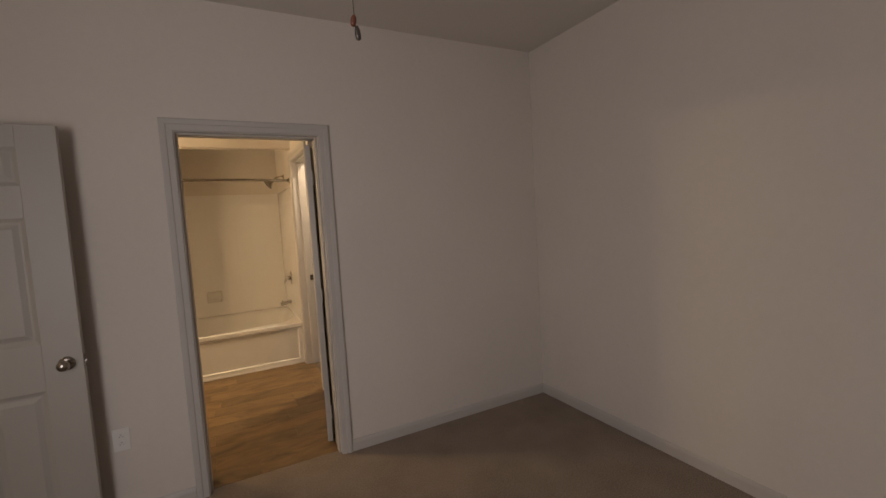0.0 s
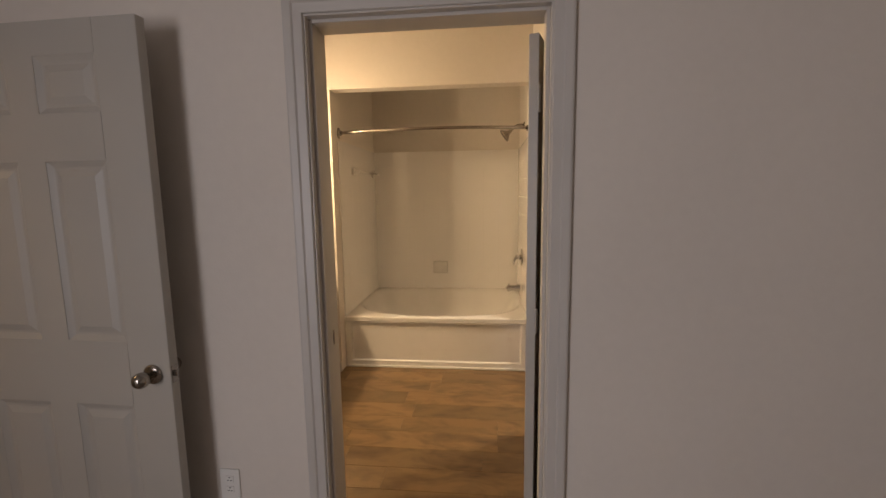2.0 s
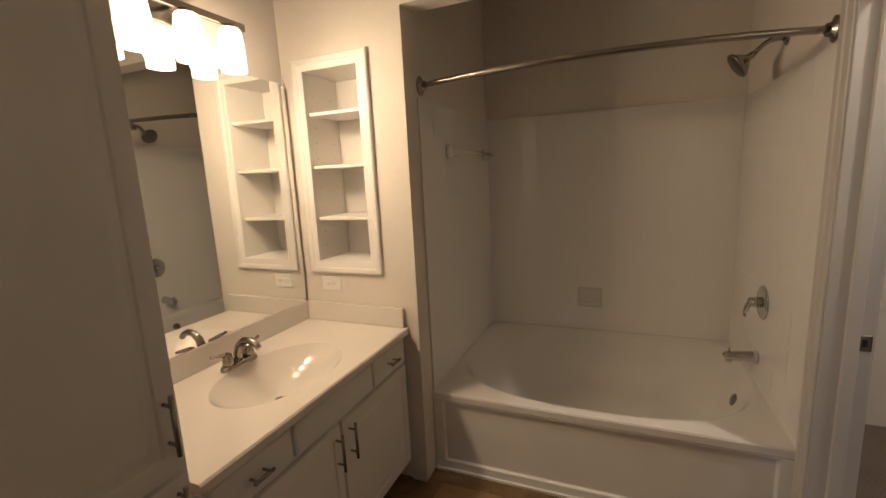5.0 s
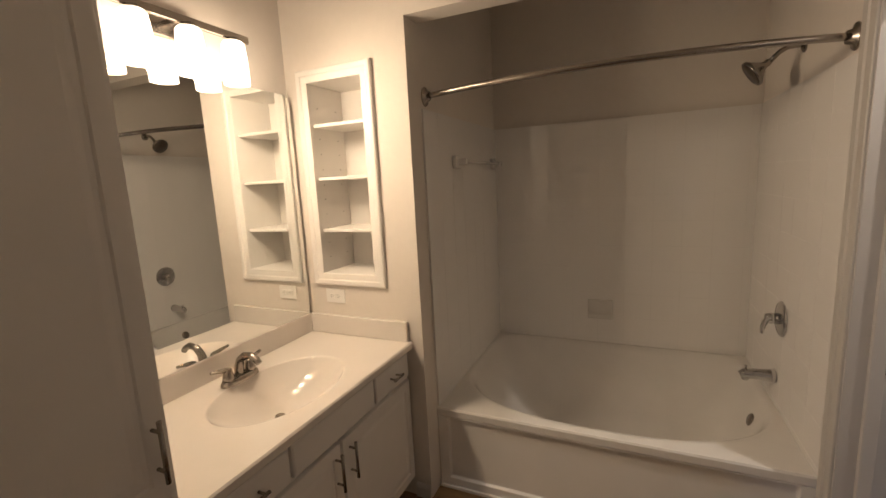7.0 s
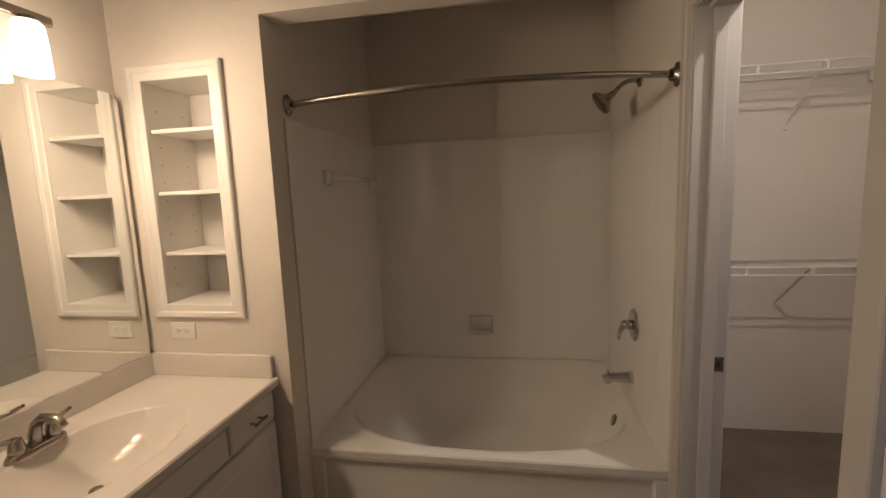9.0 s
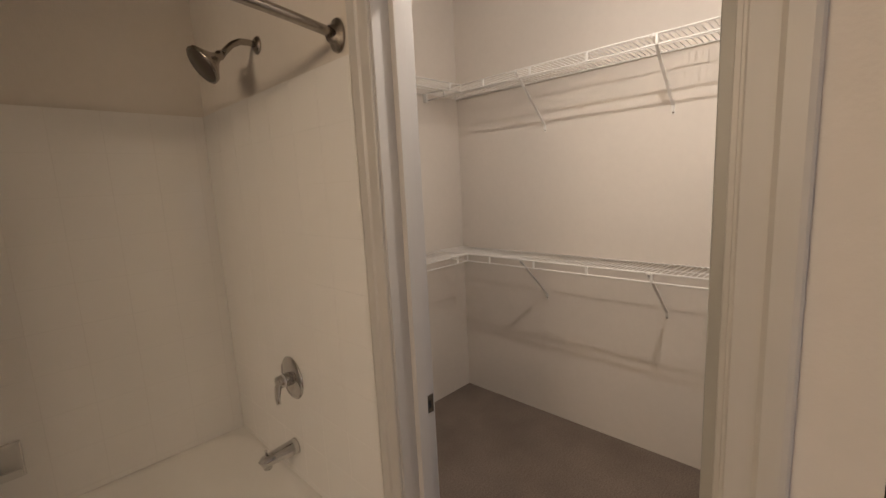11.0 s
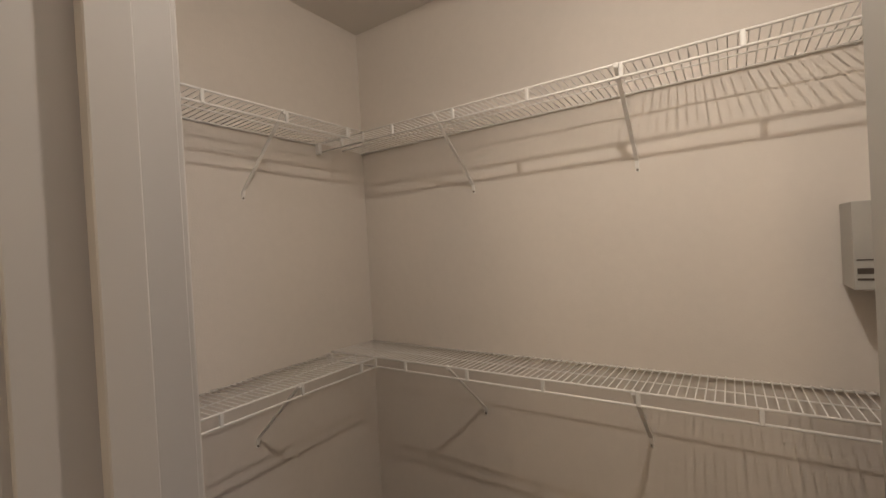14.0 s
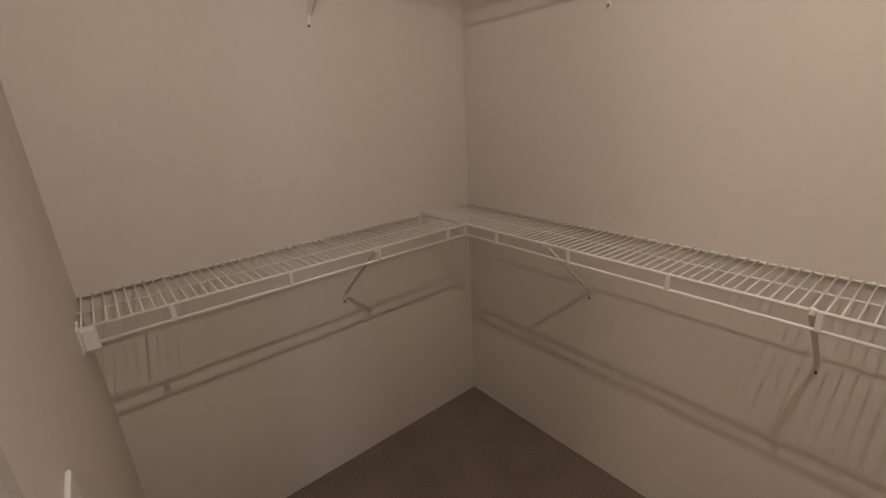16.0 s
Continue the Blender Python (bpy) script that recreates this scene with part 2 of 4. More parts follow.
walls("wall_bedroom_north", [(-1.57, 2.76, 0, DOOR_X0 - J, 2.92, TOP), (DOOR_X1 + J, 2.76, 0, 2.44, 2.92, TOP), (DOOR_X0 - J, 2.76, DOOR_H + J, DOOR_X1 + J, 2.92, TOP)], "beige painted plaster wall with a bathroom doorway")
walls("wall_bedroom_east", [(2.32, -3.42, 0, 2.44, 2.76, TOP)], "plain beige painted bedroom wall")
walls("wall_bedroom_south", [(-1.57, -3.42, 0, 2.32, -3.3, TOP)], "plain beige painted bedroom wall")
walls("wall_bedroom_west", [(-1.57, -3.3, 0, -1.45, WIN_Y0, TOP), (-1.57, WIN_Y0, 0, -1.45, WIN_Y1, 0.5), (-1.57, WIN_Y0, 2.1, -1.45, WIN_Y1, TOP), (-1.57, WIN_Y1, 0, -1.45, HD_Y0 - J, TOP), (-1.57, HD_Y1 + J, 0, -1.45, 2.76, TOP), (-1.57, HD_Y0 - J, DOOR_H + J, -1.45, HD_Y1 + J, TOP)], "beige painted bedroom wall with a window and the entry doorway")
walls("wall_hall", [(-2.8, 1.2, 0, -2.7, 3.3, TOP), (-2.7, 1.2, 0, -1.57, 1.3, TOP), (-2.7, 3.2, 0, -1.58, 3.3, TOP)], "plain beige painted hallway walls")
walls("wall_bath_west", [(-1.58, 2.92, 0, -1.46, 5.12, TOP)], "beige painted bathroom wall behind the vanity")
NX0, NX1, NZ0, NZ1, NY = -1.33, -1.01, 1.150, 2.095, 5.02
walls("wall_bath_north", [(-1.46, 4.756, 0, NX0, 5.12, TOP), (NX1, 4.756, 0, -0.78, 5.12, TOP), (NX0, 4.756, 0, NX1, 5.12, NZ0), (NX0, 4.756, NZ1, NX1, 5.12, TOP), (NX0, NY, NZ0, NX1, 5.12, NZ1)], "beige painted wall with a recessed shelf niche")
walls("wall_tub_west", [(-0.90, 5.12, 0, -0.78, 6.02, TOP)], "beige painted wall above the tub tiles")
walls("wall_tub_header", [(-0.78, 4.756, 2.297, 0.78, 4.876, TOP)], "beige painted header over the bathtub alcove")
walls("wall_north_outer", [(-0.90, 6.02, 0, 2.605, 6.14, TOP)], "beige painted wall behind tub and closet")
walls("wall_closet_west", [(0.78, 3.84, 0, 0.91, CD_Y0 - J, TOP), (0.78, CD_Y1 + J, 0, 0.91, 6.02, TOP), (0.78, CD_Y0 - J, CD_H + J, 0.91, CD_Y1 + J, TOP)], "beige painted wall with the closet doorway")
walls("wall_closet_south", [(0.91, 3.84, 0, 2.485, 3.90, TOP)], "plain beige painted closet wall")
walls("wall_closet_east", [(2.485, 3.84, 0, 2.605, 6.02, TOP)], "plain beige painted closet wall")
walls("wall_nook_east", [(4.4, 2.92, 0, 4.52, 3.84, TOP), (2.44, 2.76, 0, 4.52, 2.92, TOP), (2.605, 3.84, 0, 4.52, 3.96, TOP)], "plain beige painted wall behind the open door")

for name, dims, label in (
    ("ceiling_bedroom", (-1.45, -3.3, BED_H, 2.32, 2.76, BED_H + 0.1), "off-white painted bedroom ceiling"),
    ("ceiling_bath", (-1.46, 2.92, BATH_H, 4.4, 4.756, BATH_H + 0.1), "off-white painted bathroom ceiling"),
    ("ceiling_tub", (-0.78, 4.876, BATH_H, 0.78, 6.02, BATH_H + 0.1), "off-white painted ceiling over the tub"),
    ("ceiling_closet", (0.91, 3.90, CL_H, 2.485, 6.02, CL_H + 0.1), "off-white painted closet ceiling"),
    ("ceiling_hall", (-2.7, 1.3, BED_H, -1.57, 3.2, BED_H + 0.1), "off-white painted hallway ceiling"),
):
    solid(name, made_box(*dims), CEILING, label, "ceiling", "structure")

solid("floor_bedroom", made_box(-1.57, -3.3, -0.1, 2.32, 2.815, 0.0), CARPET, "beige cut-pile carpet bedroom floor", "carpet", "structure")
solid("floor_hall", made_box(-2.7, 1.3, -0.1, -1.57, 3.2, 0.0), CARPET, "beige cut-pile carpet hallway floor", "carpet", "structure")
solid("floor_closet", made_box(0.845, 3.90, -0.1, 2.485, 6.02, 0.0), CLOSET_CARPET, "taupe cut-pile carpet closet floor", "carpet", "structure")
bath_floor = solid("floor_bath", made_box(-1.46, 2.815, -0.1, 4.4, 6.02, -0.003), SUBFLOOR, "brown wood-look vinyl plank bathroom floor", "floor", "structure")


# ---- trim ----
PROFILE = ((0.0, 0.0), (0.0, 0.009), (0.003, 0.0115), (0.036, 0.0135), (0.043, 0.0185), (0.068, 0.0205), (0.075, 0.0185), (0.078, 0.015), (0.078, 0.0))


def casing(name, u0, u1, top, place, label, foot=0.0, wide=1.0):
    """A moulded door casing round an opening from u0 to u1; place(u, v, d) maps to the room."""
    rings = []
    for u, v, su, sv in ((u0, foot, -1, 0), (u0, top, -1, 1), (u1, top, 1, 1), (u1, foot, 1, 0)):
        rings.append([place(u + su * w * wide, v + sv * w * wide, d) for w, d in PROFILE])
    bm = bmesh.new()
    vs = loft(bm, rings, smooth=False, closed=True)
    bm.faces.new(vs[0])
    bm.faces.new(vs[-1][::-1])
    return solid(name, bm, TRIM, label, "door casing", "structure")


def jamb(name, boxes, label):
    bm = bmesh.new()
    for b in boxes:
        box(bm, *b, bevel=0.0015)
    return solid(name, bm, TRIM, label, "door frame", "structure")


casing("trim_bath_door_bedroom", DOOR_X0 - 0.006, DOOR_X1 + 0.006, DOOR_H + 0.006, lambda u, v, d: (u, 2.76 - d, v), "off-white moulded wooden door casing", wide=0.80)
casing("trim_bath_door_inside", DOOR_X0 - 0.006, DOOR_X1 + 0.006, DOOR_H + 0.006, lambda u, v, d: (u, 2.92 + d, v), "off-white moulded wooden door casing", wide=0.80)
casing("trim_closet_door_bath", CD_Y0 - 0.006, CD_Y1 + 0.006, CD_H + 0.006, lambda u, v, d: (0.78 - d, u, v), "off-white moulded wooden closet casing", wide=0.98)
casing("trim_closet_door_inside", CD_Y0 - 0.006, CD_Y1 + 0.006, CD_H + 0.006, lambda u, v, d: (0.91 + d, u, v), "off-white moulded wooden closet casing", wide=0.72)
casing("trim_entry_door", HD_Y0 - 0.006, HD_Y1 + 0.006, DOOR_H + 0.006, lambda u, v, d: (-1.45 + d, u, v), "off-white moulded wooden door casing")
jamb("trim_bath_jamb", [(DOOR_X0 - J, 2.757, 0, DOOR_X0, 2.923, DOOR_H), (DOOR_X1, 2.757, 0, DOOR_X1 + J, 2.923, DOOR_H), (DOOR_X0 - J, 2.757, DOOR_H, DOOR_X1 + J, 2.923, DOOR_H + J),
     (DOOR_X0, 2.785, 0, DOOR_X0 + 0.011, 2.838, DOOR_H), (DOOR_X1 - 0.011, 2.785, 0, DOOR_X1, 2.838, DOOR_H), (DOOR_X0 + 0.011, 2.785, DOOR_H - 0.011, DOOR_X1 - 0.011, 2.838, DOOR_H)], "off-white painted bathroom door jamb with stop")
jamb("trim_closet_jamb", [(0.777, CD_Y0 - J, 0, 0.913, CD_Y0, CD_H), (0.777, CD_Y1, 0, 0.913, CD_Y1 + J, CD_H), (0.777, CD_Y0 - J, CD_H, 0.913, CD_Y1 + J, CD_H + J),
     (0.832, CD_Y1 - 0.020, 0, 0.870, CD_Y1, CD_H), (0.812, CD_Y0, 0, 0.868, CD_Y0 + 0.014, CD_H), (0.812, CD_Y0 + 0.014, CD_H - 0.014, 0.868, CD_Y1 - 0.014, CD_H)], "off-white painted closet door jamb with stop")
jamb("trim_entry_jamb", [(-1.573, HD_Y0 - J, 0, -1.447, HD_Y0, DOOR_H), (-1.573, HD_Y1, 0, -1.447, HD_Y1 + J, DOOR_H), (-1.573, HD_Y0 - J, DOOR_H, -1.447, HD_Y1 + J, DOOR_H + J)], "off-white painted entry door jamb")


def baseboard(name, x0, y0, x1, y1, nx, ny, h=0.075):
    """A board along a wall from (x0, y0) to (x1, y1); (nx, ny) points into the room."""
    prof = ((0.0, 0.0), (0.013, 0.0), (0.013, h - 0.02), (0.009, h - 0.008), (0.004, h), (0.0, h))
    bm = bmesh.new()
    vs = loft(bm, [[(x + nx * d, y + ny * d, z) for d, z in prof] for x, y in ((x0, y0), (x1, y1))], smooth=False)
    bm.faces.new(vs[0])
    bm.faces.new(vs[1][::-1])
    return solid(name, bm, TRIM, "off-white painted wooden baseboard", "baseboard", "structure")


baseboard("baseboard_bed_a", -1.45, 2.76, DOOR_X0 - 0.070, 2.76, 0, -1)
baseboard("baseboard_bed_b", DOOR_X1 + 0.070, 2.76, 2.32, 2.76, 0, -1)
baseboard("baseboard_bed_c", 2.32, 2.747, 2.32, -3.3, -1, 0)
baseboard("baseboard_bath_a", -0.86, 4.756, -0.78, 4.756, 0, -1)
baseboard("baseboard_bath_b", 0.78, 3.84, 0.78, CD_Y0 - 0.084, -1, 0)


# ---- doors ----
EGG = ((0.0, 0.074), (0.008, 0.0735), (0.015, 0.071), (0.0205, 0.066), (0.0245, 0.058), (0.0255, 0.049), (0.0235, 0.039), (0.0185, 0.030), (0.0125, 0.023), (0.0100, 0.018), (0.0100, 0.010), (0.0, 0.010))


def knob(parent, x, z, face, sign):
    """An egg-shaped knob on its round rose; sign is the side of the leaf it stands on."""
    m = pose(x, face, z, -90 * sign)
    rose = part("rose", lathe(bmesh.new(), ((0.0, 0.0), (0.033, 0.0), (0.033, 0.004), (0.029, 0.009), (0.012, 0.011), (0.0, 0.011))), NICKEL, parent, "brushed nickel rose", m)
    part("knob", lathe(bmesh.new(), EGG[::-1]), NICKEL, rose, "brushed nickel egg-shaped knob")


def six_panel_door(name, width, label, m, side, knob_z=0.915, rows=((0.22, 0.80), (1.02, 1.60), (1.745, 1.915))):
    """A six-panel leaf along local x from the hinge, its thickness towards local y * side."""
    t, h, z0 = 0.035, 2.015, 0.012
    door = thing(name, label, "door", m)
    st, mu = 0.145 * width / 0.81, 0.10 * width / 0.81
    cols = ((st, width / 2 - mu / 2), (width / 2 + mu / 2, width - st))
    ya, yb = sorted((0.0, side * t))
    bm = bmesh.new()
    box(bm, 0, ya, z0, st, yb, h, bevel=0.002)
    box(bm, width - st, ya, z0, width, yb, h, bevel=0.002)
    for a, b in ((z0, rows[0][0]), (rows[0][1], rows[1][0]), (rows[1][1], rows[2][0]), (rows[2][1], h)):
        box(bm, st, ya + 0.0004, a, width - st, yb - 0.0004, b)
    for a, b in rows:
        box(bm, cols[0][1], ya + 0.0004, a, cols[1][0], yb - 0.0004, b)
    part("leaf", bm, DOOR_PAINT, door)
    for x0, x1 in cols:
        for a, b in rows:
            bm = bmesh.new()
            box(bm, x0, ya + 0.011, a, x1, yb - 0.011, b)
            for face, out in ((ya + 0.011, -1), (yb - 0.011, 1)):
                rings = []
                for inset, lift in ((0.0, 0.009), (0.010, 0.004), (0.018, 0.0005), (0.026, 0.0005), (0.048, 0.0075), (0.052, 0.0075)):
                    y = face + out * lift
                    rings.append([(x0 + inset, y, a + inset), (x1 - inset, y, a + inset), (x1 - inset, y, b - inset), (x0 + inset, y, b - inset)])
                vs = loft(bm, rings, smooth=False)
                bm.faces.new(vs[-1])
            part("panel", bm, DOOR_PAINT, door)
    knob(door, width - 0.062, knob_z, yb, 1)
    knob(door, width - 0.062, knob_z, ya, -1)
    latch = part("latch_plate", made_box(width - 0.0005, (ya + yb) / 2 - 0.012, knob_z - 0.03, width + 0.0015, (ya + yb) / 2 + 0.012, knob_z + 0.027, bevel=0.0006), NICKEL, door, "brushed nickel latch plate")
    part("latch_bolt", made_box(width + 0.001, (ya + yb) / 2 - 0.006, knob_z - 0.01, width + 0.011, (ya + yb) / 2 + 0.006, knob_z + 0.009, bevel=0.002), NICKEL, latch)
    for z in (0.22, 1.02, 1.80):
        hinge = part("hinge", tube(bmesh.new(), [(-0.004, -side * 0.003, z - 0.045), (-0.004, -side * 0.003, z + 0.045)], 0.006, 8), TRIM, door, "painted-over hinge")
        if name == "bathroom_door":
            part("jamb_plate", made_box(-0.022, -side * 0.004 - 0.0015, z - 0.044, -0.006, -side * 0.004 + 0.0015, z + 0.044), DOOR_PAINT, hinge)
        if name != "closet_door":
            part("hinge_leaf", made_box(-0.0022, min(0, side * 0.026), z - 0.044, -0.0004, max(0, side * 0.03), z + 0.044), DOOR_PAINT, hinge)
    return door


six_panel_door("bathroom_door", 0.738, "open off-white six-panel bathroom door with nickel knob", pose(0.616, 2.938, 0, 0, 0, 73.0), 1, 0.975)
six_panel_door("bedroom_door", 0.82, "open off-white six-panel door standing against the wall", pose(-1.395, 2.678, 0, 0, 0, -1.5), -1)
six_panel_door("closet_door", 0.73, "open off-white six-panel closet door with nickel knob", pose(0.920, 4.029, 0, 0, 0, 3.6), 1, 0.95, rows=((0.22, 0.80), (1.02, 1.65), (1.79, 1.93)))
bath_strike = thing("strike_plate", "small nickel strike plate on the bathroom jamb", "strike plate", pose(DOOR_X0, 2.862, 0.965))
part("plate", made_box(0.0, -0.016, -0.028, 0.002, 0.014, 0.028, bevel=0.0006), NICKEL, bath_strike)
part("latch_hole", made_box(0.0005, -0.007, -0.012, 0.003, 0.007, 0.012), DARK, bath_strike)
strike = thing("strike_plate", "small nickel strike plate on the closet jamb", "strike plate", pose(0.891, CD_Y1, 0.936))
part("plate", made_box(-0.014, -0.002, -0.028, 0.018, 0.0, 0.028, bevel=0.0006), NICKEL, strike)
part("latch_hole", made_box(-0.008, -0.003, -0.012, 0.006, -0.0005, 0.012), DARK, strike)


# ---- bathtub ----
def rect_ring(x0, y0, x1, y1, z, n, c=None):
    """n points round a rectangle, spaced by the angle seen from c."""
    cx, cy = c or ((x0 + x1) / 2, (y0 + y1) / 2)
    out = []
    for k in range(n):
        a = 2 * math.pi * (k + 0.5) / n
        dx, dy = math.cos(a), math.sin(a)
        s = min(((x1 if dx > 0 else x0) - cx) / dx if abs(dx) > 1e-9 else 1e9, ((y1 if dy > 0 else y0) - cy) / dy if abs(dy) > 1e-9 else 1e9)
        out.append((cx + s * dx, cy + s * dy, z))
    for px, py in ((x0, y0), (x1, y0), (x1, y1), (x0, y1)):
        k = min(range(n), key=lambda j: (out[j][0] - px) ** 2 + (out[j][1] - py) ** 2)
        out[k] = (px, py, z)
    return out


def oval_ring(cx, cy, a, b, z, n, p=2.0, back=None):
    """An oval; back gives the half of it beyond its middle another depth and squareness."""
    out = []
    b0, p0 = b, p
    for k in range(n):
        t = 2 * math.pi * (k + 0.5) / n
        c, s = math.cos(t), math.sin(t)
        b, p = back if back and s > 0 else (b0, p0)
        r = (abs(c / a) ** p + abs(s / b) ** p) ** (-1 / p)
        out.append((cx + r * c, cy + r * s, z))
    return out


TUB_X0, TUB_X1, TUB_Y0, TUB_Y1, TUB_Z = -0.779, 0.779, 4.868, 6.012, 0.445
tub = thing("bathtub", "white built-in garden bathtub with an oval basin", "bathtub", pose(0, 5.44, 0))
bm = bmesh.new()
C, N = (-0.005, 5.435), 96
rings = [rect_ring(TUB_X0, TUB_Y0 + 0.004, TUB_X1, TUB_Y1, 0.405, N, C), rect_ring(TUB_X0, TUB_Y0 - 0.003, TUB_X1, TUB_Y1, 0.405, N, C), rect_ring(TUB_X0, TUB_Y0 - 0.004, TUB_X1, TUB_Y1, TUB_Z - 0.008, N, C), rect_ring(TUB_X0, TUB_Y0 + 0.001, TUB_X1, TUB_Y1 - 0.001, TUB_Z, N, C), rect_ring(TUB_X0 + 0.004, TUB_Y0 + 0.008, TUB_X1 - 0.004, TUB_Y1 - 0.004, TUB_Z + 0.0006, N, C)]
for a, b, z, p, back in ((0.762, 0.530, TUB_Z + 0.001, 2.6, (0.568, 9.0)), (0.754, 0.511, TUB_Z - 0.001, 2.5, (0.562, 8.0)), (0.742, 0.497, TUB_Z - 0.010, 2.5, (0.552, 7.0)), (0.722, 0.478, TUB_Z - 0.04, 2.5, (0.532, 6.0)), (0.672, 0.445, 0.30, 2.5, (0.485, 4.5)), (0.61, 0.40, 0.20, 2.5, (0.43, 3.5)), (0.55, 0.35, 0.11, 2.5, (0.37, 3.0)), (0.45, 0.27, 0.075, 2.4, (0.28, 2.6)), (0.2, 0.12, 0.07, 2.2, None), (0.01, 0.01, 0.07, 2.0, None)):
    rings.append(oval_ring(C[0], C[1], a, b, z, N, p, back))
rings = [[(x, y - 5.44, z) for x, y, z in r] for r in rings]
vs = loft(bm, rings)
bm.faces.new(vs[-1])
for f in bm.faces:
    f.smooth = f.calc_center_median().z < TUB_Z + 0.0003 and f.calc_center_median().y > TUB_Y0 + 0.03 - 5.44
part("basin", bm, TUB_WHITE, tub)
bm = bmesh.new()
Y = TUB_Y0 - 5.44
x0, x1, z0, z1 = TUB_X0, TUB_X1, 0.0, 0.4005
rings = []
for inset, dep in ((0.0, 0.03), (0.0, 0.004), (0.004, 0.0), (0.054, 0.0), (0.057, 0.002), (0.062, 0.012), (0.066, 0.014)):
    k = 0.16 if inset > 0.03 else 1.0
    rings.append([(x0 + inset, Y + dep, z0 + inset), (x1 - inset, Y + dep, z0 + inset), (x1 - inset, Y + dep, z1 - inset * k), (x0 + inset, Y + dep, z1 - inset * k)])
vs = loft(bm, rings, smooth=False)
bm.faces.new(vs[-1])
part("apron", bm, TUB_WHITE, tub, "white tub apron with a recessed panel")
part("base_strip", made_box(TUB_X0 + 0.004, Y - 0.014, 0.0, TUB_X1 - 0.004, Y - 0.0005, 0.018, bevel=0.005, seg=2), TUB_WHITE, tub, "white quarter-round strip along the floor")
part("overflow_plate", lathe(bmesh.new(), ((0.0, 0.0), (0.034, 0.0), (0.034, 0.004), (0.028, 0.009), (0.0, 0.011)), pose(0, 0, 0), 20), NICKEL, tub, "brushed nickel overflow plate", pose(0.686, -0.005, 0.335, 0, -72, 0))
part("drain", lathe(bmesh.new(), ((0.0, 0.0), (0.032, 0.0), (0.03, 0.004), (0.0, 0.005))), NICKEL, tub, "brushed nickel drain", pose(0.36, -0.005, 0.0745))

# ---- shower fittings ----
rod = thing("shower_rod", "curved brushed nickel shower curtain rod", "shower rod", pose(0, 4.915, 1.987))
pts = [(x, -0.135 * (1 - (x / 0.775) ** 2), 0) for x in [-0.775 + 1.55 * k / 32 for k in range(33)]]
part("bar", tube(bmesh.new(), pts, 0.0128, 12), NICKEL, rod)
for sx in (-1, 1):
    part("flange", lathe(bmesh.new(), ((0.0, 0.0), (0.034, 0.0), (0.036, 0.004), (0.034, 0.009), (0.020, 0.014), (0.017, 0.03), (0.0, 0.03))), NICKEL, rod, "round wall flange", pose(sx * 0.779, 0, 0, 0, -sx * 90, 0) @ Matrix.Diagonal((1.25, 0.95, 1, 1)))

shower = thing("wall_shower", "brushed nickel shower head on a bent arm", "shower head", pose(0.779, 5.405, 2.083))
part("arm", tube(bmesh.new(), [(0, 0, 0), (-0.03, 0, 0.004), (-0.06, 0, 0.001), (-0.085, 0, -0.012), (-0.105, 0, -0.032), (-0.118, 0, -0.046)], 0.0105, 12), NICKEL, shower)
part("escutcheon", lathe(bmesh.new(), ((0.0, 0.0), (0.03, 0.0), (0.029, 0.004), (0.018, 0.012), (0.0, 0.013))), NICKEL, shower, "", pose(0, 0, 0, 0, -90, 0))
head = part("head", lathe(bmesh.new(), ((0.0, 0.0), (0.012, 0.0), (0.016, -0.012), (0.014, -0.022), (0.022, -0.036), (0.046, -0.060), (0.060, -0.072), (0.061, -0.083), (0.0, -0.083))), NICKEL, shower, "flared head", pose(-0.118, 0, -0.046, 0, 55, 0))
part("spray_face", lathe(bmesh.new(), ((0.0, -0.0835), (0.056, -0.0835), (0.053, -0.087), (0.0, -0.088))), BRONZE, head, "dark spray face")

valve = thing("shower_valve", "chrome single-lever shower valve", "shower valve", pose(0.767, 5.39, 0.884))
part("escutcheon", lathe(bmesh.new(), ((0.0, 0.0), (0.082, 0.0), (0.083, 0.003), (0.076, 0.009), (0.04, 0.013), (0.0, 0.014)), None, 40), CHROME, valve, "large round chrome plate", pose(0, 0, 0, 0, -90, 0))
handle = part("handle_hub", lathe(bmesh.new(), ((0.0, 0.0), (0.026, 0.0), (0.025, 0.03), (0.021, 0.05), (0.0, 0.054))), CHROME, valve, "", pose(-0.012, 0, 0, 0, -90, 0))
part("lever", tube(bmesh.new(), [(-0.045, 0, 0.0), (-0.066, -0.012, -0.014), (-0.078, -0.03, -0.038), (-0.082, -0.045, -0.062)], [0.014, 0.013, 0.010, 0.008], 10), CHROME, valve, "chrome lever")

spout = thing("tub_spout", "chrome tub spout with a diverter knob", "tub spout", pose(0.767, 5.425, 0.585))
part("body", tube(bmesh.new(), [(0, 0, 0.002), (-0.02, 0, 0.002), (-0.09, 0, 0.0), (-0.125, 0, -0.003), (-0.14, 0, -0.012)], [0.033, 0.029, 0.025, 0.024, 0.018], 16), CHROME, spout)
part("diverter", tube(bmesh.new(), [(-0.118, 0, 0.018), (-0.118, 0, 0.034), (-0.118, 0, 0.04)], [0.004, 0.004, 0.007], 8), CHROME, spout)
part("outlet_nozzle", tube(bmesh.new(), [(-0.118, 0, -0.015), (-0.118, 0, -0.032)], 0.016, 12), CHROME, spout)

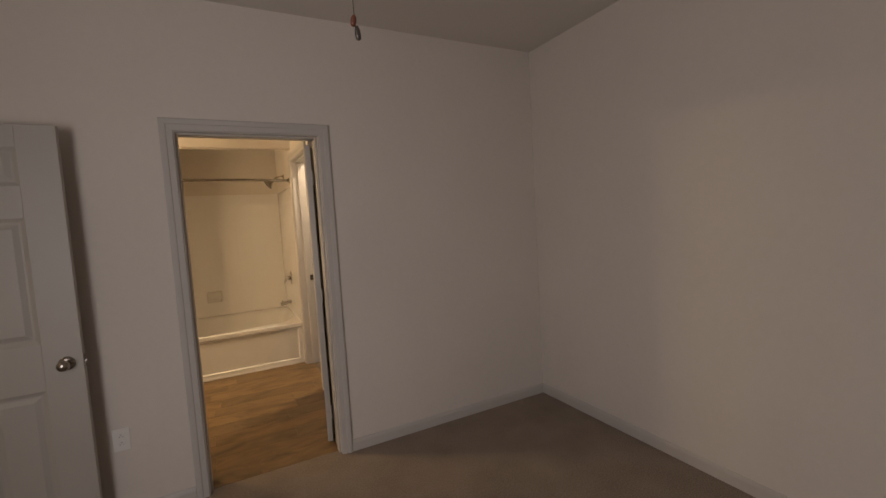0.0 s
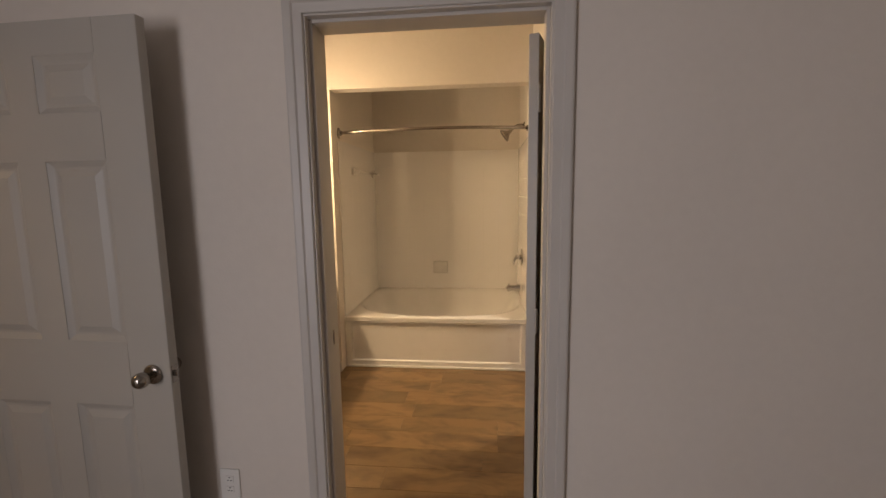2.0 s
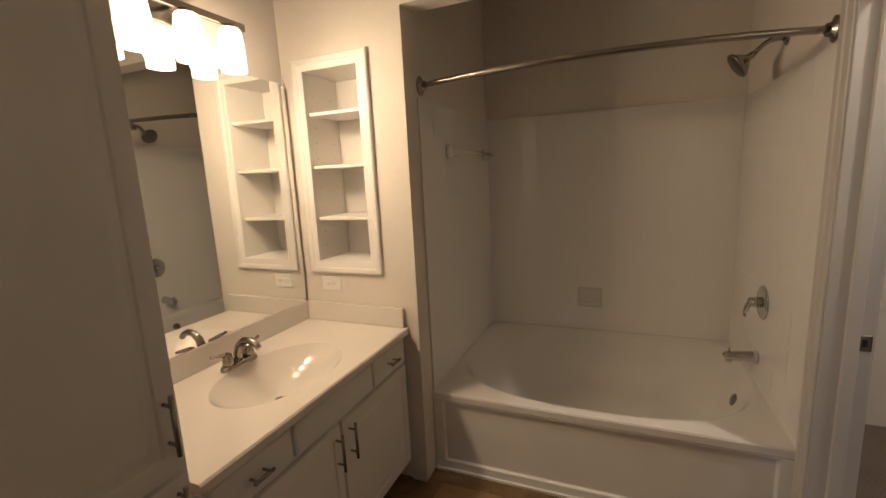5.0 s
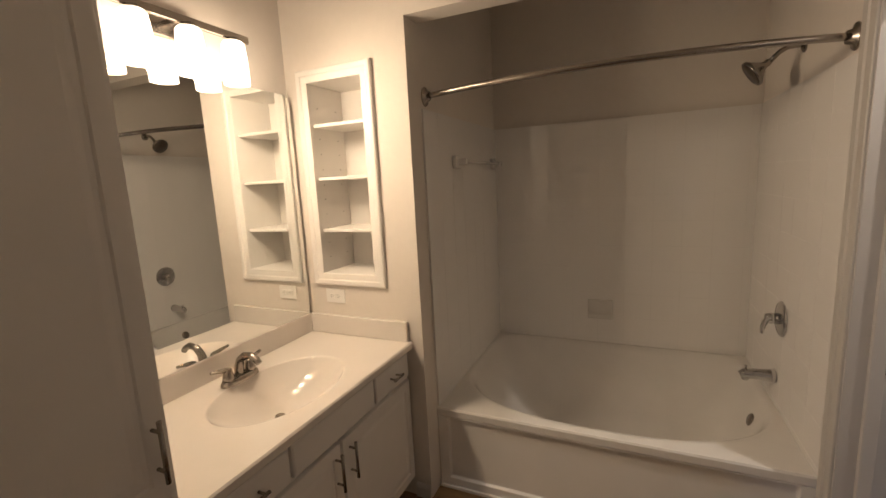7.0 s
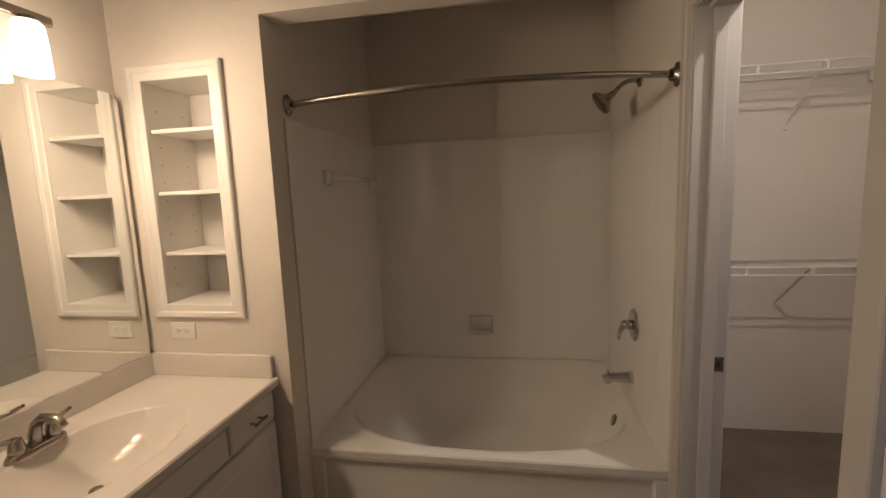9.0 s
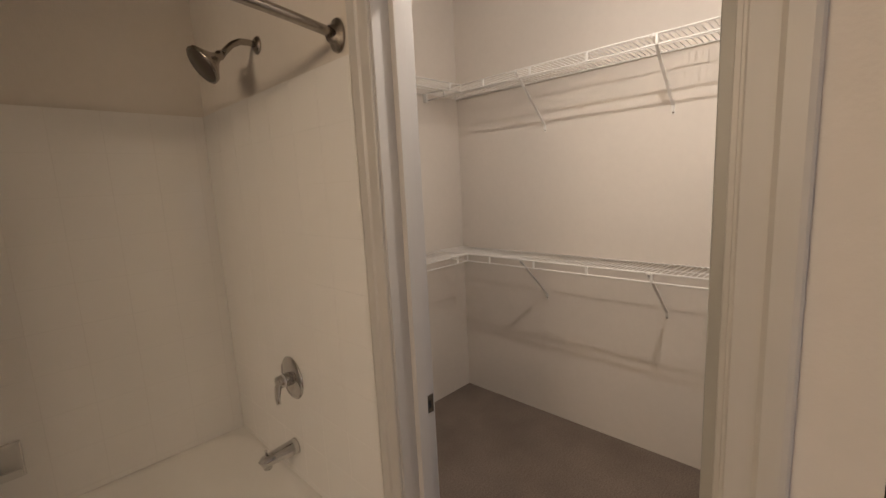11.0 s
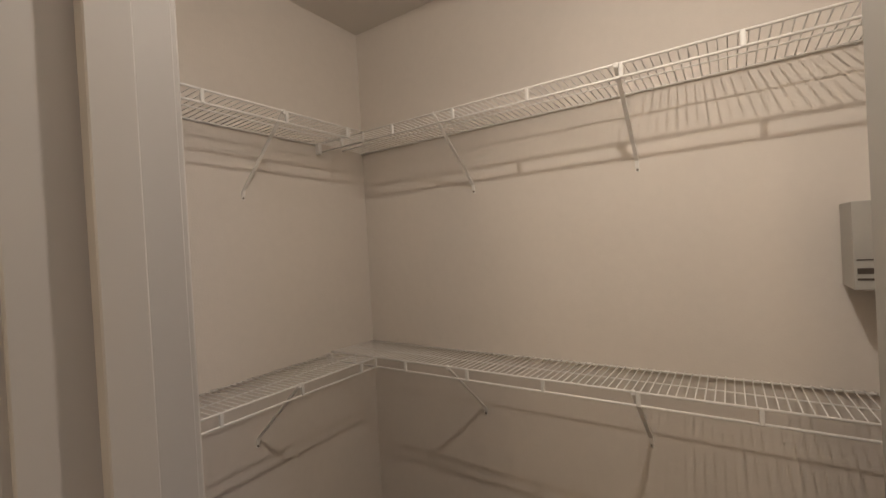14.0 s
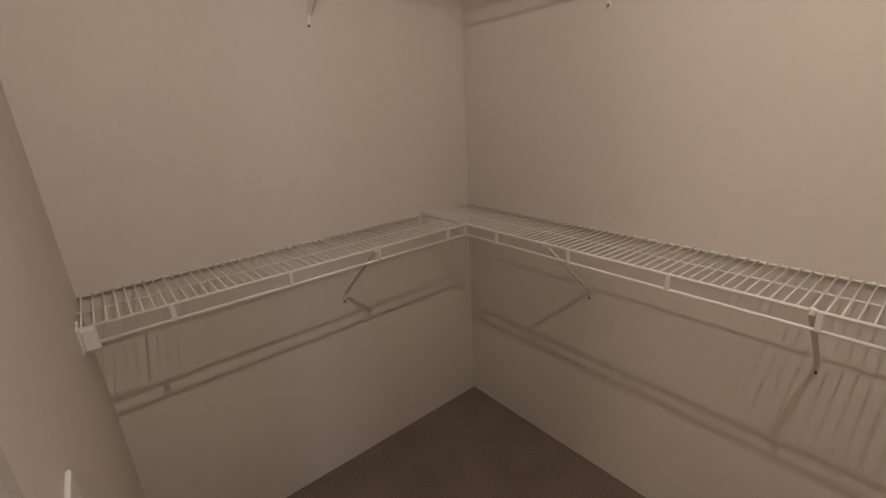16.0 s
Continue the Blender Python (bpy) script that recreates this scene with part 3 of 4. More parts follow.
bar = thing("towel_bar", "white ceramic towel bar on the tub wall", "towel bar", pose(-0.768, 5.56, 1.69))
for y in (-0.33, 0.33):
    part("post", made_box(0.0, y - 0.034, -0.036, 0.028, y + 0.034, 0.036, bevel=0.012, seg=3), CERAMIC, bar)
    part("socket", made_box(0.024, y - 0.016, -0.018, 0.075, y + 0.016, 0.018, bevel=0.008, seg=2), CERAMIC, bar)
part("rail", tube(bmesh.new(), [(0.055, -0.33, 0), (0.055, 0.33, 0)], 0.0095, 12), CERAMIC, bar)

soap = thing("soap_dish", "white ceramic soap dish set in the tile wall", "soap dish", pose(-0.065, 6.008, 0.675))
bm = bmesh.new()
rings = []
for inset, dep in ((0.0, 0.0), (0.001, -0.010), (0.005, -0.014), (0.012, -0.0148)):
    rings.append([(-0.080 + inset, dep, -0.062 + inset), (0.080 - inset, dep, -0.062 + inset), (0.080 - inset, dep, 0.072 - inset), (-0.080 + inset, dep, 0.072 - inset)])
vs = loft(bm, rings, smooth=False)
bm.faces.new(vs[-1])
part("back", bm, SOAP_CERAMIC, soap)
bm = bmesh.new()
box(bm, -0.074, -0.046, -0.046, 0.074, -0.0145, -0.030, bevel=0.006, seg=2)
box(bm, -0.074, -0.052, -0.044, 0.074, -0.042, -0.016, bevel=0.004, seg=2)
part("tray", bm, SOAP_CERAMIC, soap, "projecting soap tray with a raised lip")

# ---- recessed shelf niche ----
niche = thing("wall_niche", "white recessed shelf niche with moulded frame and three shelves", "shelf", pose(0, 4.756, 0))
FW = 0.055
rings = []
for u, v, su, sv in ((NX0, NZ0, -1, -1), (NX1, NZ0, 1, -1), (NX1, NZ1, 1, 1), (NX0, NZ1, -1, 1), (NX0, NZ0, -1, -1)):
    rings.append([(u + su * w, -d, v + sv * w) for w, d in ((-0.006, 0.0), (-0.006, 0.009), (-0.003, 0.0115), (0.024, 0.013), (0.030, 0.0175), (0.047, 0.019), (0.053, 0.016), (FW, 0.013), (FW, 0.0))])
bm = bmesh.new()
loft(bm, rings, smooth=False)
part("frame", bm, CABINET, niche, "white moulded frame")
for b in ((NX0, 0.001, NZ0, NX0 + 0.006, NY - 4.757, NZ1), (NX1 - 0.006, 0.001, NZ0, NX1, NY - 4.757, NZ1), (NX0 + 0.006, NY - 4.763, NZ0, NX1 - 0.006, NY - 4.757, NZ1), (NX0 + 0.006, 0.001, NZ0, NX1 - 0.006, NY - 4.763, NZ0 + 0.006), (NX0 + 0.006, 0.001, NZ1 - 0.006, NX1 - 0.006, NY - 4.763, NZ1)):
    part("lining_panel", made_box(*b), CABINET, niche)
for z in (1.365, 1.625, 1.882):
    shelf = part("shelf", made_box(NX0 + 0.008, 0.012, z, NX1 - 0.008, NY - 4.765, z + 0.016, bevel=0.002), CABINET, niche)
bm = bmesh.new()
for y in (0.055, 0.20):
    for k in range(11):
        z = 1.23 + 0.075 * k
        box(bm, NX0 + 0.0055, y - 0.0023, z - 0.0023, NX0 + 0.0064, y + 0.0023, z + 0.0023)
tagged(part("peg_hole", bm, DARK, niche, "small dark shelf-pin holes"), kind="stuff")


# ---- vanity ----
def raised_front(name, y0, y1, z0, z1, parent, raised=True):
    """A cabinet door or drawer front that faces +x, at local x = 0 to 0.019."""
    bm = bmesh.new()
    box(bm, 0.0, y0, z0, 0.014, y1, z1)
    steps = ((0.0, 0.014), (0.003, 0.019), (0.042, 0.019), (0.048, 0.013), (0.054, 0.013), (0.078, 0.018), (0.082, 0.018)) if raised else ((0.0, 0.013), (0.004, 0.018), (0.007, 0.0195))
    rings = [[(x, y0 + i, z0 + i), (x, y1 - i, z0 + i), (x, y1 - i, z1 - i), (x, y0 + i, z1 - i)] for i, x in steps]
    vs = loft(bm, rings, smooth=False)
    bm.faces.new(vs[-1])
    return part(name, bm, CABINET, parent)


def pull(parent, y, z, length, upright):
    """A bar pull on two posts, standing off local x = 0.019."""
    bm = bmesh.new()
    d = Vector((0, 0, 1)) if upright else Vector((0, 1, 0))
    c = Vector((0.05, y, z))
    tube(bm, [c - d * length / 2, c + d * length / 2], 0.006, 10)
    for s in (-1, 1):
        p = c + d * (s * length * 0.32)
        tube(bm, [(0.018, p.y, p.z), (0.05, p.y, p.z)], 0.0045, 8)
    part("pull", bm, NICKEL, parent, "brushed nickel bar pull")


vanity = thing("vanity_cabinet", "white vanity cabinet with raised-panel doors and drawers", "cabinet", pose(-0.875, 0, 0))
V0, V1 = 3.612, 4.750
bm = bmesh.new()
box(bm, -0.58, V0, 0.10, 0.0, V1, 0.64)
for b in ((-0.58, V0, 0.64, 0.0, V0 + 0.018, 0.799), (-0.58, V1 - 0.018, 0.64, 0.0, V1, 0.799), (-0.02, V0 + 0.018, 0.64, 0.0, V1 - 0.018, 0.799)):
    box(bm, *b)
part("body", bm, CABINET, vanity)
part("toe_kick", made_box(-0.58, V0, 0.0, -0.07, V1, 0.0995), CABINET, vanity, "recessed toe kick")
for y0, y1, z0, z1, name, up in ((3.640, 3.945, 0.665, 0.785, "drawer_front", 0), (3.960, 4.436, 0.665, 0.785, "false_front", None), (4.450, 4.735, 0.665, 0.785, "drawer_front", 0), (3.640, 4.190, 0.125, 0.648, "cabinet_door", -1), (4.203, 4.735, 0.125, 0.648, "cabinet_door", 1)):
    f = raised_front(name, y0, y1, z0, z1, vanity, raised="door" in name)
    if up == 0:
        pull(f, (y0 + y1) / 2, (z0 + z1) / 2, 0.075, False)
    elif up:
        pull(f, y1 - 0.032 if up < 0 else y0 + 0.04, 0.55, 0.15, True)

top = thing("countertop", "cream cultured marble vanity top with integral oval sink", "countertop", pose(0, 0, 0.801))
SC, N = (-1.115, 4.190), 72
bm = bmesh.new()
T = 0.034
rings = [rect_ring(-1.456, 3.606, -0.836, 4.752, 0.0, N, SC), rect_ring(-1.456, 3.606, -0.834, 4.752, 0.004, N, SC), rect_ring(-1.456, 3.606, -0.834, 4.752, T - 0.006, N, SC), rect_ring(-1.456, 3.606, -0.840, 4.752, T, N, SC)]
for f in (1.03, 1.012, 0.994, 0.976, 0.955, 0.92, 0.87, 0.81, 0.74, 0.66, 0.56, 0.45, 0.33, 0.2, 0.06):
    z = T - 0.135 * (1 - min(f, 1.0) ** 2.4) * min(1.0, (1.03 - f) / 0.06)
    rings.append(oval_ring(SC[0] - 0.028 * (1 - f), SC[1], 0.205 * f, 0.292 * f, z, N, 2.0))
vs = loft(bm, rings)
bm.faces.new(vs[-1])
for f in bm.faces:
    f.smooth = math.hypot(f.calc_center_median().x - SC[0], (f.calc_center_median().y - SC[1]) * 0.70) < 0.210
part("counter", bm, MARBLE, top)
part("backsplash", made_box(-1.457, 3.606, T, -1.4265, 4.752, T + 0.1, bevel=0.004, seg=2), MARBLE, top)
part("side_splash", made_box(-1.426, 4.734, T, -0.852, 4.753, T + 0.1, bevel=0.004, seg=2), MARBLE, top)
part("sink_drain", lathe(bmesh.new(), ((0.0, 0.0), (0.021, 0.0), (0.019, 0.004), (0.0, 0.003))), NICKEL, top, "brushed nickel pop-up drain", pose(SC[0] - 0.027, SC[1], T - 0.134))

faucet = thing("faucet", "brushed nickel two-lever centerset faucet", "faucet", pose(-1.325, 4.178, 0.8352))
bm = bmesh.new()
loft_r = [oval_ring(0, 0, a, b, z, 32, 3.0) for a, b, z in ((0.031, 0.086, 0.0), (0.031, 0.086, 0.010), (0.027, 0.080, 0.019), (0.022, 0.074, 0.023))]
vs = loft(bm, loft_r)
bm.faces.new(vs[-1])
part("base_plate", bm, NICKEL, faucet)
part("spout", tube(bmesh.new(), [(0, 0, 0.014), (0.0, 0, 0.05), (0.012, 0, 0.085), (0.04, 0, 0.108), (0.075, 0, 0.112), (0.105, 0, 0.098), (0.118, 0, 0.084)], [0.022, 0.0185, 0.016, 0.0148, 0.014, 0.0132, 0.0125], 14), NICKEL, faucet)
for s in (-1, 1):
    hub = part("handle", lathe(bmesh.new(), ((0.0, 0.0), (0.024, 0.0), (0.022, 0.02), (0.017, 0.042), (0.015, 0.052), (0.0, 0.056)), None, 18), NICKEL, faucet, "", pose(0, s * 0.052, 0.015))
    part("lever", tube(bmesh.new(), [(0, 0, 0.048), (-0.002, s * 0.028, 0.055), (-0.008, s * 0.068, 0.062)], [0.011, 0.0085, 0.006], 8), NICKEL, hub)

# tall linen cabinet beside the vanity
linen = thing("linen_cabinet", "tall off-white linen cabinet with two raised-panel doors", "cabinet", pose(-0.862, 0, 0))
part("body", made_box(-0.593, 2.924, 0.09, 0.0, 3.600, 2.20), CABINET, linen)
part("toe_kick", made_box(-0.593, 2.924, 0.0, -0.06, 3.600, 0.0895), CABINET, linen)
for z0, z1, hz in ((0.115, 0.885, 0.80), (0.905, 2.175, 1.03)):
    f = raised_front("cabinet_door", 2.92, 3.585, z0, z1, linen)
    pull(f, 3.585 - 0.028, hz, 0.15, True)

mirror = thing("vanity_mirror", "large frameless wall mirror with a rounded corner", "mirror", pose(-1.459, 0, 0))
bm = bmesh.new()
MY0, MY1, MZ0, MZ1, R, MT = 3.604, 4.733, 0.938, 2.043, 0.05, 0.030
outline = [(MY0, MZ0), (MY1, MZ0)] + [(MY1 - R + R * math.cos(a), MZ1 - R + R * math.sin(a)) for a in [math.pi / 2 * k / 8 for k in range(9)]] + [(MY0, MZ1)]
loft_r = [[(x, y, z) for y, z in outline] for x in (0.0, MT - 0.0001)]
vs = loft(bm, loft_r, smooth=False)
bm.faces.new(vs[0])
part("backing", bm, MIRROR_EDGE, mirror, "pale painted mirror backing")
bm = bmesh.new()
bm.faces.new([bm.verts.new((MT, y, z)) for y, z in outline])
part("glass", bm, MIRROR, mirror, "silvered mirror glass")

light = thing("vanity_light", "brushed nickel vanity light with three lit glass shades", "wall lamp", pose(-1.459, 4.17, 2.205))
part("wall_plate", made_box(0.0, -0.10, -0.045, 0.022, 0.10, 0.055, bevel=0.005, seg=2), NICKEL, light)
part("bar", made_box(0.085, -0.285, -0.008, 0.103, 0.285, 0.022, bevel=0.003), NICKEL, light)
part("stem", made_box(0.02, -0.02, -0.006, 0.086, 0.02, 0.016, bevel=0.003), NICKEL, light)
for y in VANITY_Y:
    shade = part("shade", lathe(bmesh.new(), ((0.034, 0.0), (0.042, -0.01), (0.047, -0.06), (0.049, -0.165), (0.046, -0.165), (0.044, -0.06), (0.039, -0.013), (0.032, -0.004)), None, 28), SHADE_GLASS, light, "glowing opal glass shade", pose(0.114, y - 4.17, -0.022))
    shade.visible_shadow = False
    part("socket", lathe(bmesh.new(), ((0.0, 0.0), (0.022, 0.0), (0.022, -0.03), (0.0, -0.03))), NICKEL, light, "", pose(0.114, y - 4.17, -0.008))


def outlet(name, m, label, wide=True):
    """A wall plate that faces local -y."""
    ob = thing(name, label, "outlet", m)
    w, h = (0.0585, 0.037) if wide else (0.037, 0.0585)
    plate = part("cover_plate", made_box(-w, -0.006, -h, w, 0.0, h, bevel=0.003, seg=2), PLASTIC, ob)
    for s in (-1, 1):
        cx, cz = (s * 0.02, 0) if wide else (0, s * 0.02)
        face = part("receptacle", made_box(cx - 0.0155, -0.0085, cz - 0.0135, cx + 0.0155, -0.0055, cz + 0.0135, bevel=0.003), PLASTIC, plate)
        for dx, dz in ((-0.004, -0.006), (-0.004, 0.006), (0.007, 0.0)):
            sx, sz = (dx, dz) if wide else (dz, dx)
            part("slot", made_box(cx + sx - 0.003, -0.0092, cz + sz - 0.0012, cx + sx + 0.003, -0.008, cz + sz + 0.0012), DARK, face)
    return ob


outlet("wall_outlet", pose(-1.268, 4.7555, 1.036), "white duplex outlet below the shelf niche")
outlet("wall_outlet", pose(-0.495, 2.7595, 0.44), "white duplex outlet on the bedroom wall", wide=False)


# ---- closet shelves ----
def bar_mesh(name, length, r, mat, sides=6):
    return mesh_of(name, tube(bmesh.new(), [(0, 0, 0), (length, 0, 0)], r, sides), mat)


DEPTH = 0.31
CROSS = mesh_of("wire", tube(tube(bmesh.new(), [(0, -0.004, 0.0), (0, -DEPTH, 0.010)], 0.0021, 5), [(0, -DEPTH, 0.010), (0, -DEPTH, 0.0065)], 0.0021, 5), WIRE)


def strip(bm, points, width, thick):
    """A flat bar in the plane of local y and z, its width along local x."""
    pts = [Vector(p) for p in points]
    rings = []
    for i, p in enumerate(pts):
        d = (pts[min(i + 1, len(pts) - 1)] - pts[max(i - 1, 0)]).normalized()
        n = d.cross(Vector((1, 0, 0))).normalized() * thick / 2
        w = Vector((width / 2, 0, 0))
        rings.append([p - w - n, p + w - n, p + w + n, p - w + n])
    vs = loft(bm, rings, smooth=False)
    bm.faces.new(vs[0][::-1])
    bm.faces.new(vs[-1])
    return bm


def wire_shelf(label, length, m, braces, start=0.0, end_bracket=False, first_clip=0.165):
    """A ventilated shelf along local x, the wall at local y = 0 and the front at y = -DEPTH."""
    ob = thing("wire_shelf", label, "wire shelf", m, group="closet wire shelves")
    for y, z, r in ((-0.010, -0.0035, 0.0045), (-DEPTH * 0.5, -0.004, 0.0030), (-DEPTH, 0.008, 0.0044), (-DEPTH, -0.036, 0.0046)):
        part("rail", tube(bmesh.new(), [(start, y, z), (length, y, z)], r, 6), WIRE, ob)
    n = int((length - start) / 0.0254)
    for k in range(n):
        w = new("wire", CROSS)
        w.parent = ob
        w.location = (start + 0.012 + k * 0.0254, 0, 0)
    k = first_clip
    while k < length - 0.03:
        part("lip_clip", made_box(k - 0.0065, -DEPTH - 0.006, -0.038, k + 0.0065, -DEPTH + 0.005, 0.011, bevel=0.002), PLASTIC, ob)
        k += 0.322
    k = 0.1
    while k < length:
        part("wall_clip", made_box(k - 0.004, -0.011, -0.010, k + 0.004, 0.0, 0.001, bevel=0.002), WIRE, ob)
        k += 0.28
    for x in braces:
        brace = part("brace", strip(bmesh.new(), [(x, -DEPTH - 0.002, 0.010), (x, -DEPTH + 0.012, -0.006), (x, -0.012, -0.262), (x, -0.004, -0.290)], 0.014, 0.006), WIRE, ob, "white steel support brace")
        part("hook", made_box(x - 0.007, -DEPTH - 0.006, -0.004, x + 0.007, -DEPTH + 0.008, 0.014, bevel=0.003), WIRE, brace)
        part("foot", made_box(x - 0.007, -0.004, -0.305, x + 0.007, 0.0, -0.265, bevel=0.0015), WIRE, brace)
        part("screw", lathe(bmesh.new(), ((0.0, 0.0), (0.005, 0.0), (0.004, 0.003), (0.0, 0.0035)), None, 10), NICKEL, brace, "", pose(x, -0.004, -0.297, 90, 0, 0))
    if end_bracket:
        end = part("end_bracket", made_box(0.0, -DEPTH - 0.014, -0.056, 0.006, -DEPTH + 0.055, 0.012, bevel=0.002), PLASTIC, ob, "white plastic end bracket")
        part("bracket_cup", made_box(0.006, -DEPTH - 0.011, -0.052, 0.038, -DEPTH + 0.012, 0.008, bevel=0.004), PLASTIC, end)
        part("corner_hook", tube(bmesh.new(), [(length - 0.006, -0.012, -0.03), (length - 0.006, -0.012, 0.006), (length - 0.006, -0.05, 0.004)], 0.004, 6), PLASTIC, ob)
        part("end_clip", made_box(length - 0.030, -0.030, -0.052, length - 0.010, 0.0, 0.004, bevel=0.003), PLASTIC, ob, "white plastic wall clip")
        part("end_loop", tube(bmesh.new(), [(length - 0.002, -DEPTH, -0.038), (length - 0.002, -DEPTH, 0.012)], 0.0046, 6), WIRE, ob)
    return ob


for z in (2.171, 1.107):
    # along the back wall, then along the side wall
    east = CL_E - CL_W
    wire_shelf("white ventilated wire shelf along the closet's back wall", east - DEPTH, pose(CL_W, CL_N, z), (1.742 - CL_W,), end_bracket=True, first_clip=0.200)
    wire_shelf("white ventilated wire shelf along the closet's long wall", CL_N - CL_S, pose(CL_E, CL_N, z, 0, 0, -90), (CL_N - 5.305, CL_N - 4.582))

box_unit = thing("wall_box", "metal box with a vent slot on the closet wall, coloured darker for the door's shade", "wall box", pose(2.325, CL_S, 1.435))
# darker door paint on the case stands in for shade from the open door
part("case", made_box(0.0, 0.0, 0.0, 0.155, 0.115, 0.250, bevel=0.004, seg=2), DOOR_PAINT, box_unit)
for z0, z1 in ((0.028, 0.034), (0.046, 0.062), (0.084, 0.087)):
    part("vent_slot", made_box(-0.0015, 0.02, z0, 0.001, 0.108, z1), BRONZE, box_unit, "dark vent slot")
part("screw", lathe(bmesh.new(), ((0.0, 0.0), (0.005, 0.0), (0.004, 0.002), (0.0, 0.0025)), None, 10), BRONZE, box_unit, "", pose(0.0, 0.055, 0.232, 0, -90, 0))
switch = thing("light_switch", "white toggle light switch beside the closet door", "light switch", pose(CL_W, 5.045, 1.108))
plate = part("cover_plate", made_box(0.0, -0.036, -0.058, 0.007, 0.036, 0.058, bevel=0.003, seg=2), PLASTIC, switch)
part("toggle", made_box(0.006, -0.005, -0.004, 0.018, 0.005, 0.012, bevel=0.002), PLASTIC, plate)

dome = thing("closet_light", "lit bare bulb in a porcelain holder on the closet ceiling", "ceiling lamp", pose(1.33, 4.40, CL_H))
part("base", lathe(bmesh.new(), ((0.0, 0.0), (0.06, 0.0), (0.058, -0.03), (0.03, -0.05), (0.0, -0.05))), PLASTIC, dome, "white porcelain lamp holder")
bulb = part("bulb", lathe(bmesh.new(), ((0.0, -0.05), (0.013, -0.05), (0.016, -0.075), (0.028, -0.105), (0.032, -0.13), (0.028, -0.155), (0.014, -0.17), (0.0, -0.173))), DOME_GLASS, dome, "lit bulb")
bulb.visible_shadow = False


# ---- ceiling fan with its pull chain ----
fan = thing("ceiling_fan", "bronze ceiling fan with a wooden pull-chain fob", "ceiling fan", pose(0.40, 1.12, BED_H))
part("canopy", lathe(bmesh.new(), ((0.0, 0.0), (0.07, 0.0), (0.065, -0.03), (0.02, -0.06), (0.0, -0.06))), BRONZE, fan)
part("downrod", tube(bmesh.new(), [(0, 0, -0.055), (0, 0, -0.17)], 0.012, 10), BRONZE, fan)
part("motor", lathe(bmesh.new(), ((0.0, -0.16), (0.06, -0.16), (0.13, -0.19), (0.135, -0.25), (0.09, -0.29), (0.06, -0.33), (0.0, -0.335))), BRONZE, fan)
for k in range(5):
    part("blade", made_box(0.16, -0.06, -0.004, 0.62, 0.06, 0.004, bevel=0.0035), WOOD, fan, "", pose(0, 0, -0.262, 0, 0, 72 * k + 20) @ pose(0, 0, 0, 10, 0, 0))
    part("blade_arm", made_box(0.10, -0.02, -0.006, 0.19, 0.02, 0.002, bevel=0.002), BRONZE, fan, "", pose(0, 0, -0.262, 0, 0, 72 * k + 20))
chain = part("pull_chain", tube(bmesh.new(), [(-0.02, 0.0, -0.32), (-0.017, 0.0, -0.50), (-0.012, 0.0, -0.737)], 0.0011, 6), NICKEL, fan, "thin bead chain")
part("fob", lathe(bmesh.new(), ((0.0, 0.0), (0.003, 0.0), (0.006, -0.006), (0.0075, -0.016), (0.007, -0.024), (0.005, -0.028), (0.0, -0.028)), None, 14), WOOD, chain, "reddish wooden fob", pose(-0.012, 0, -0.735, 0, 10, 0))
part("fob_tip", lathe(bmesh.new(), ((0.0, 0.0), (0.004, 0.0), (0.0068, -0.010), (0.0078, -0.022), (0.006, -0.032), (0.0, -0.036)), None, 14), BRONZE, chain, "dark lower fob", pose(-0.0075, 0, -0.762, 0, -6, 0))


# ---- glazed wall tiles round the tub ----
PITCH = 0.162
TILE_TOP = 1.928


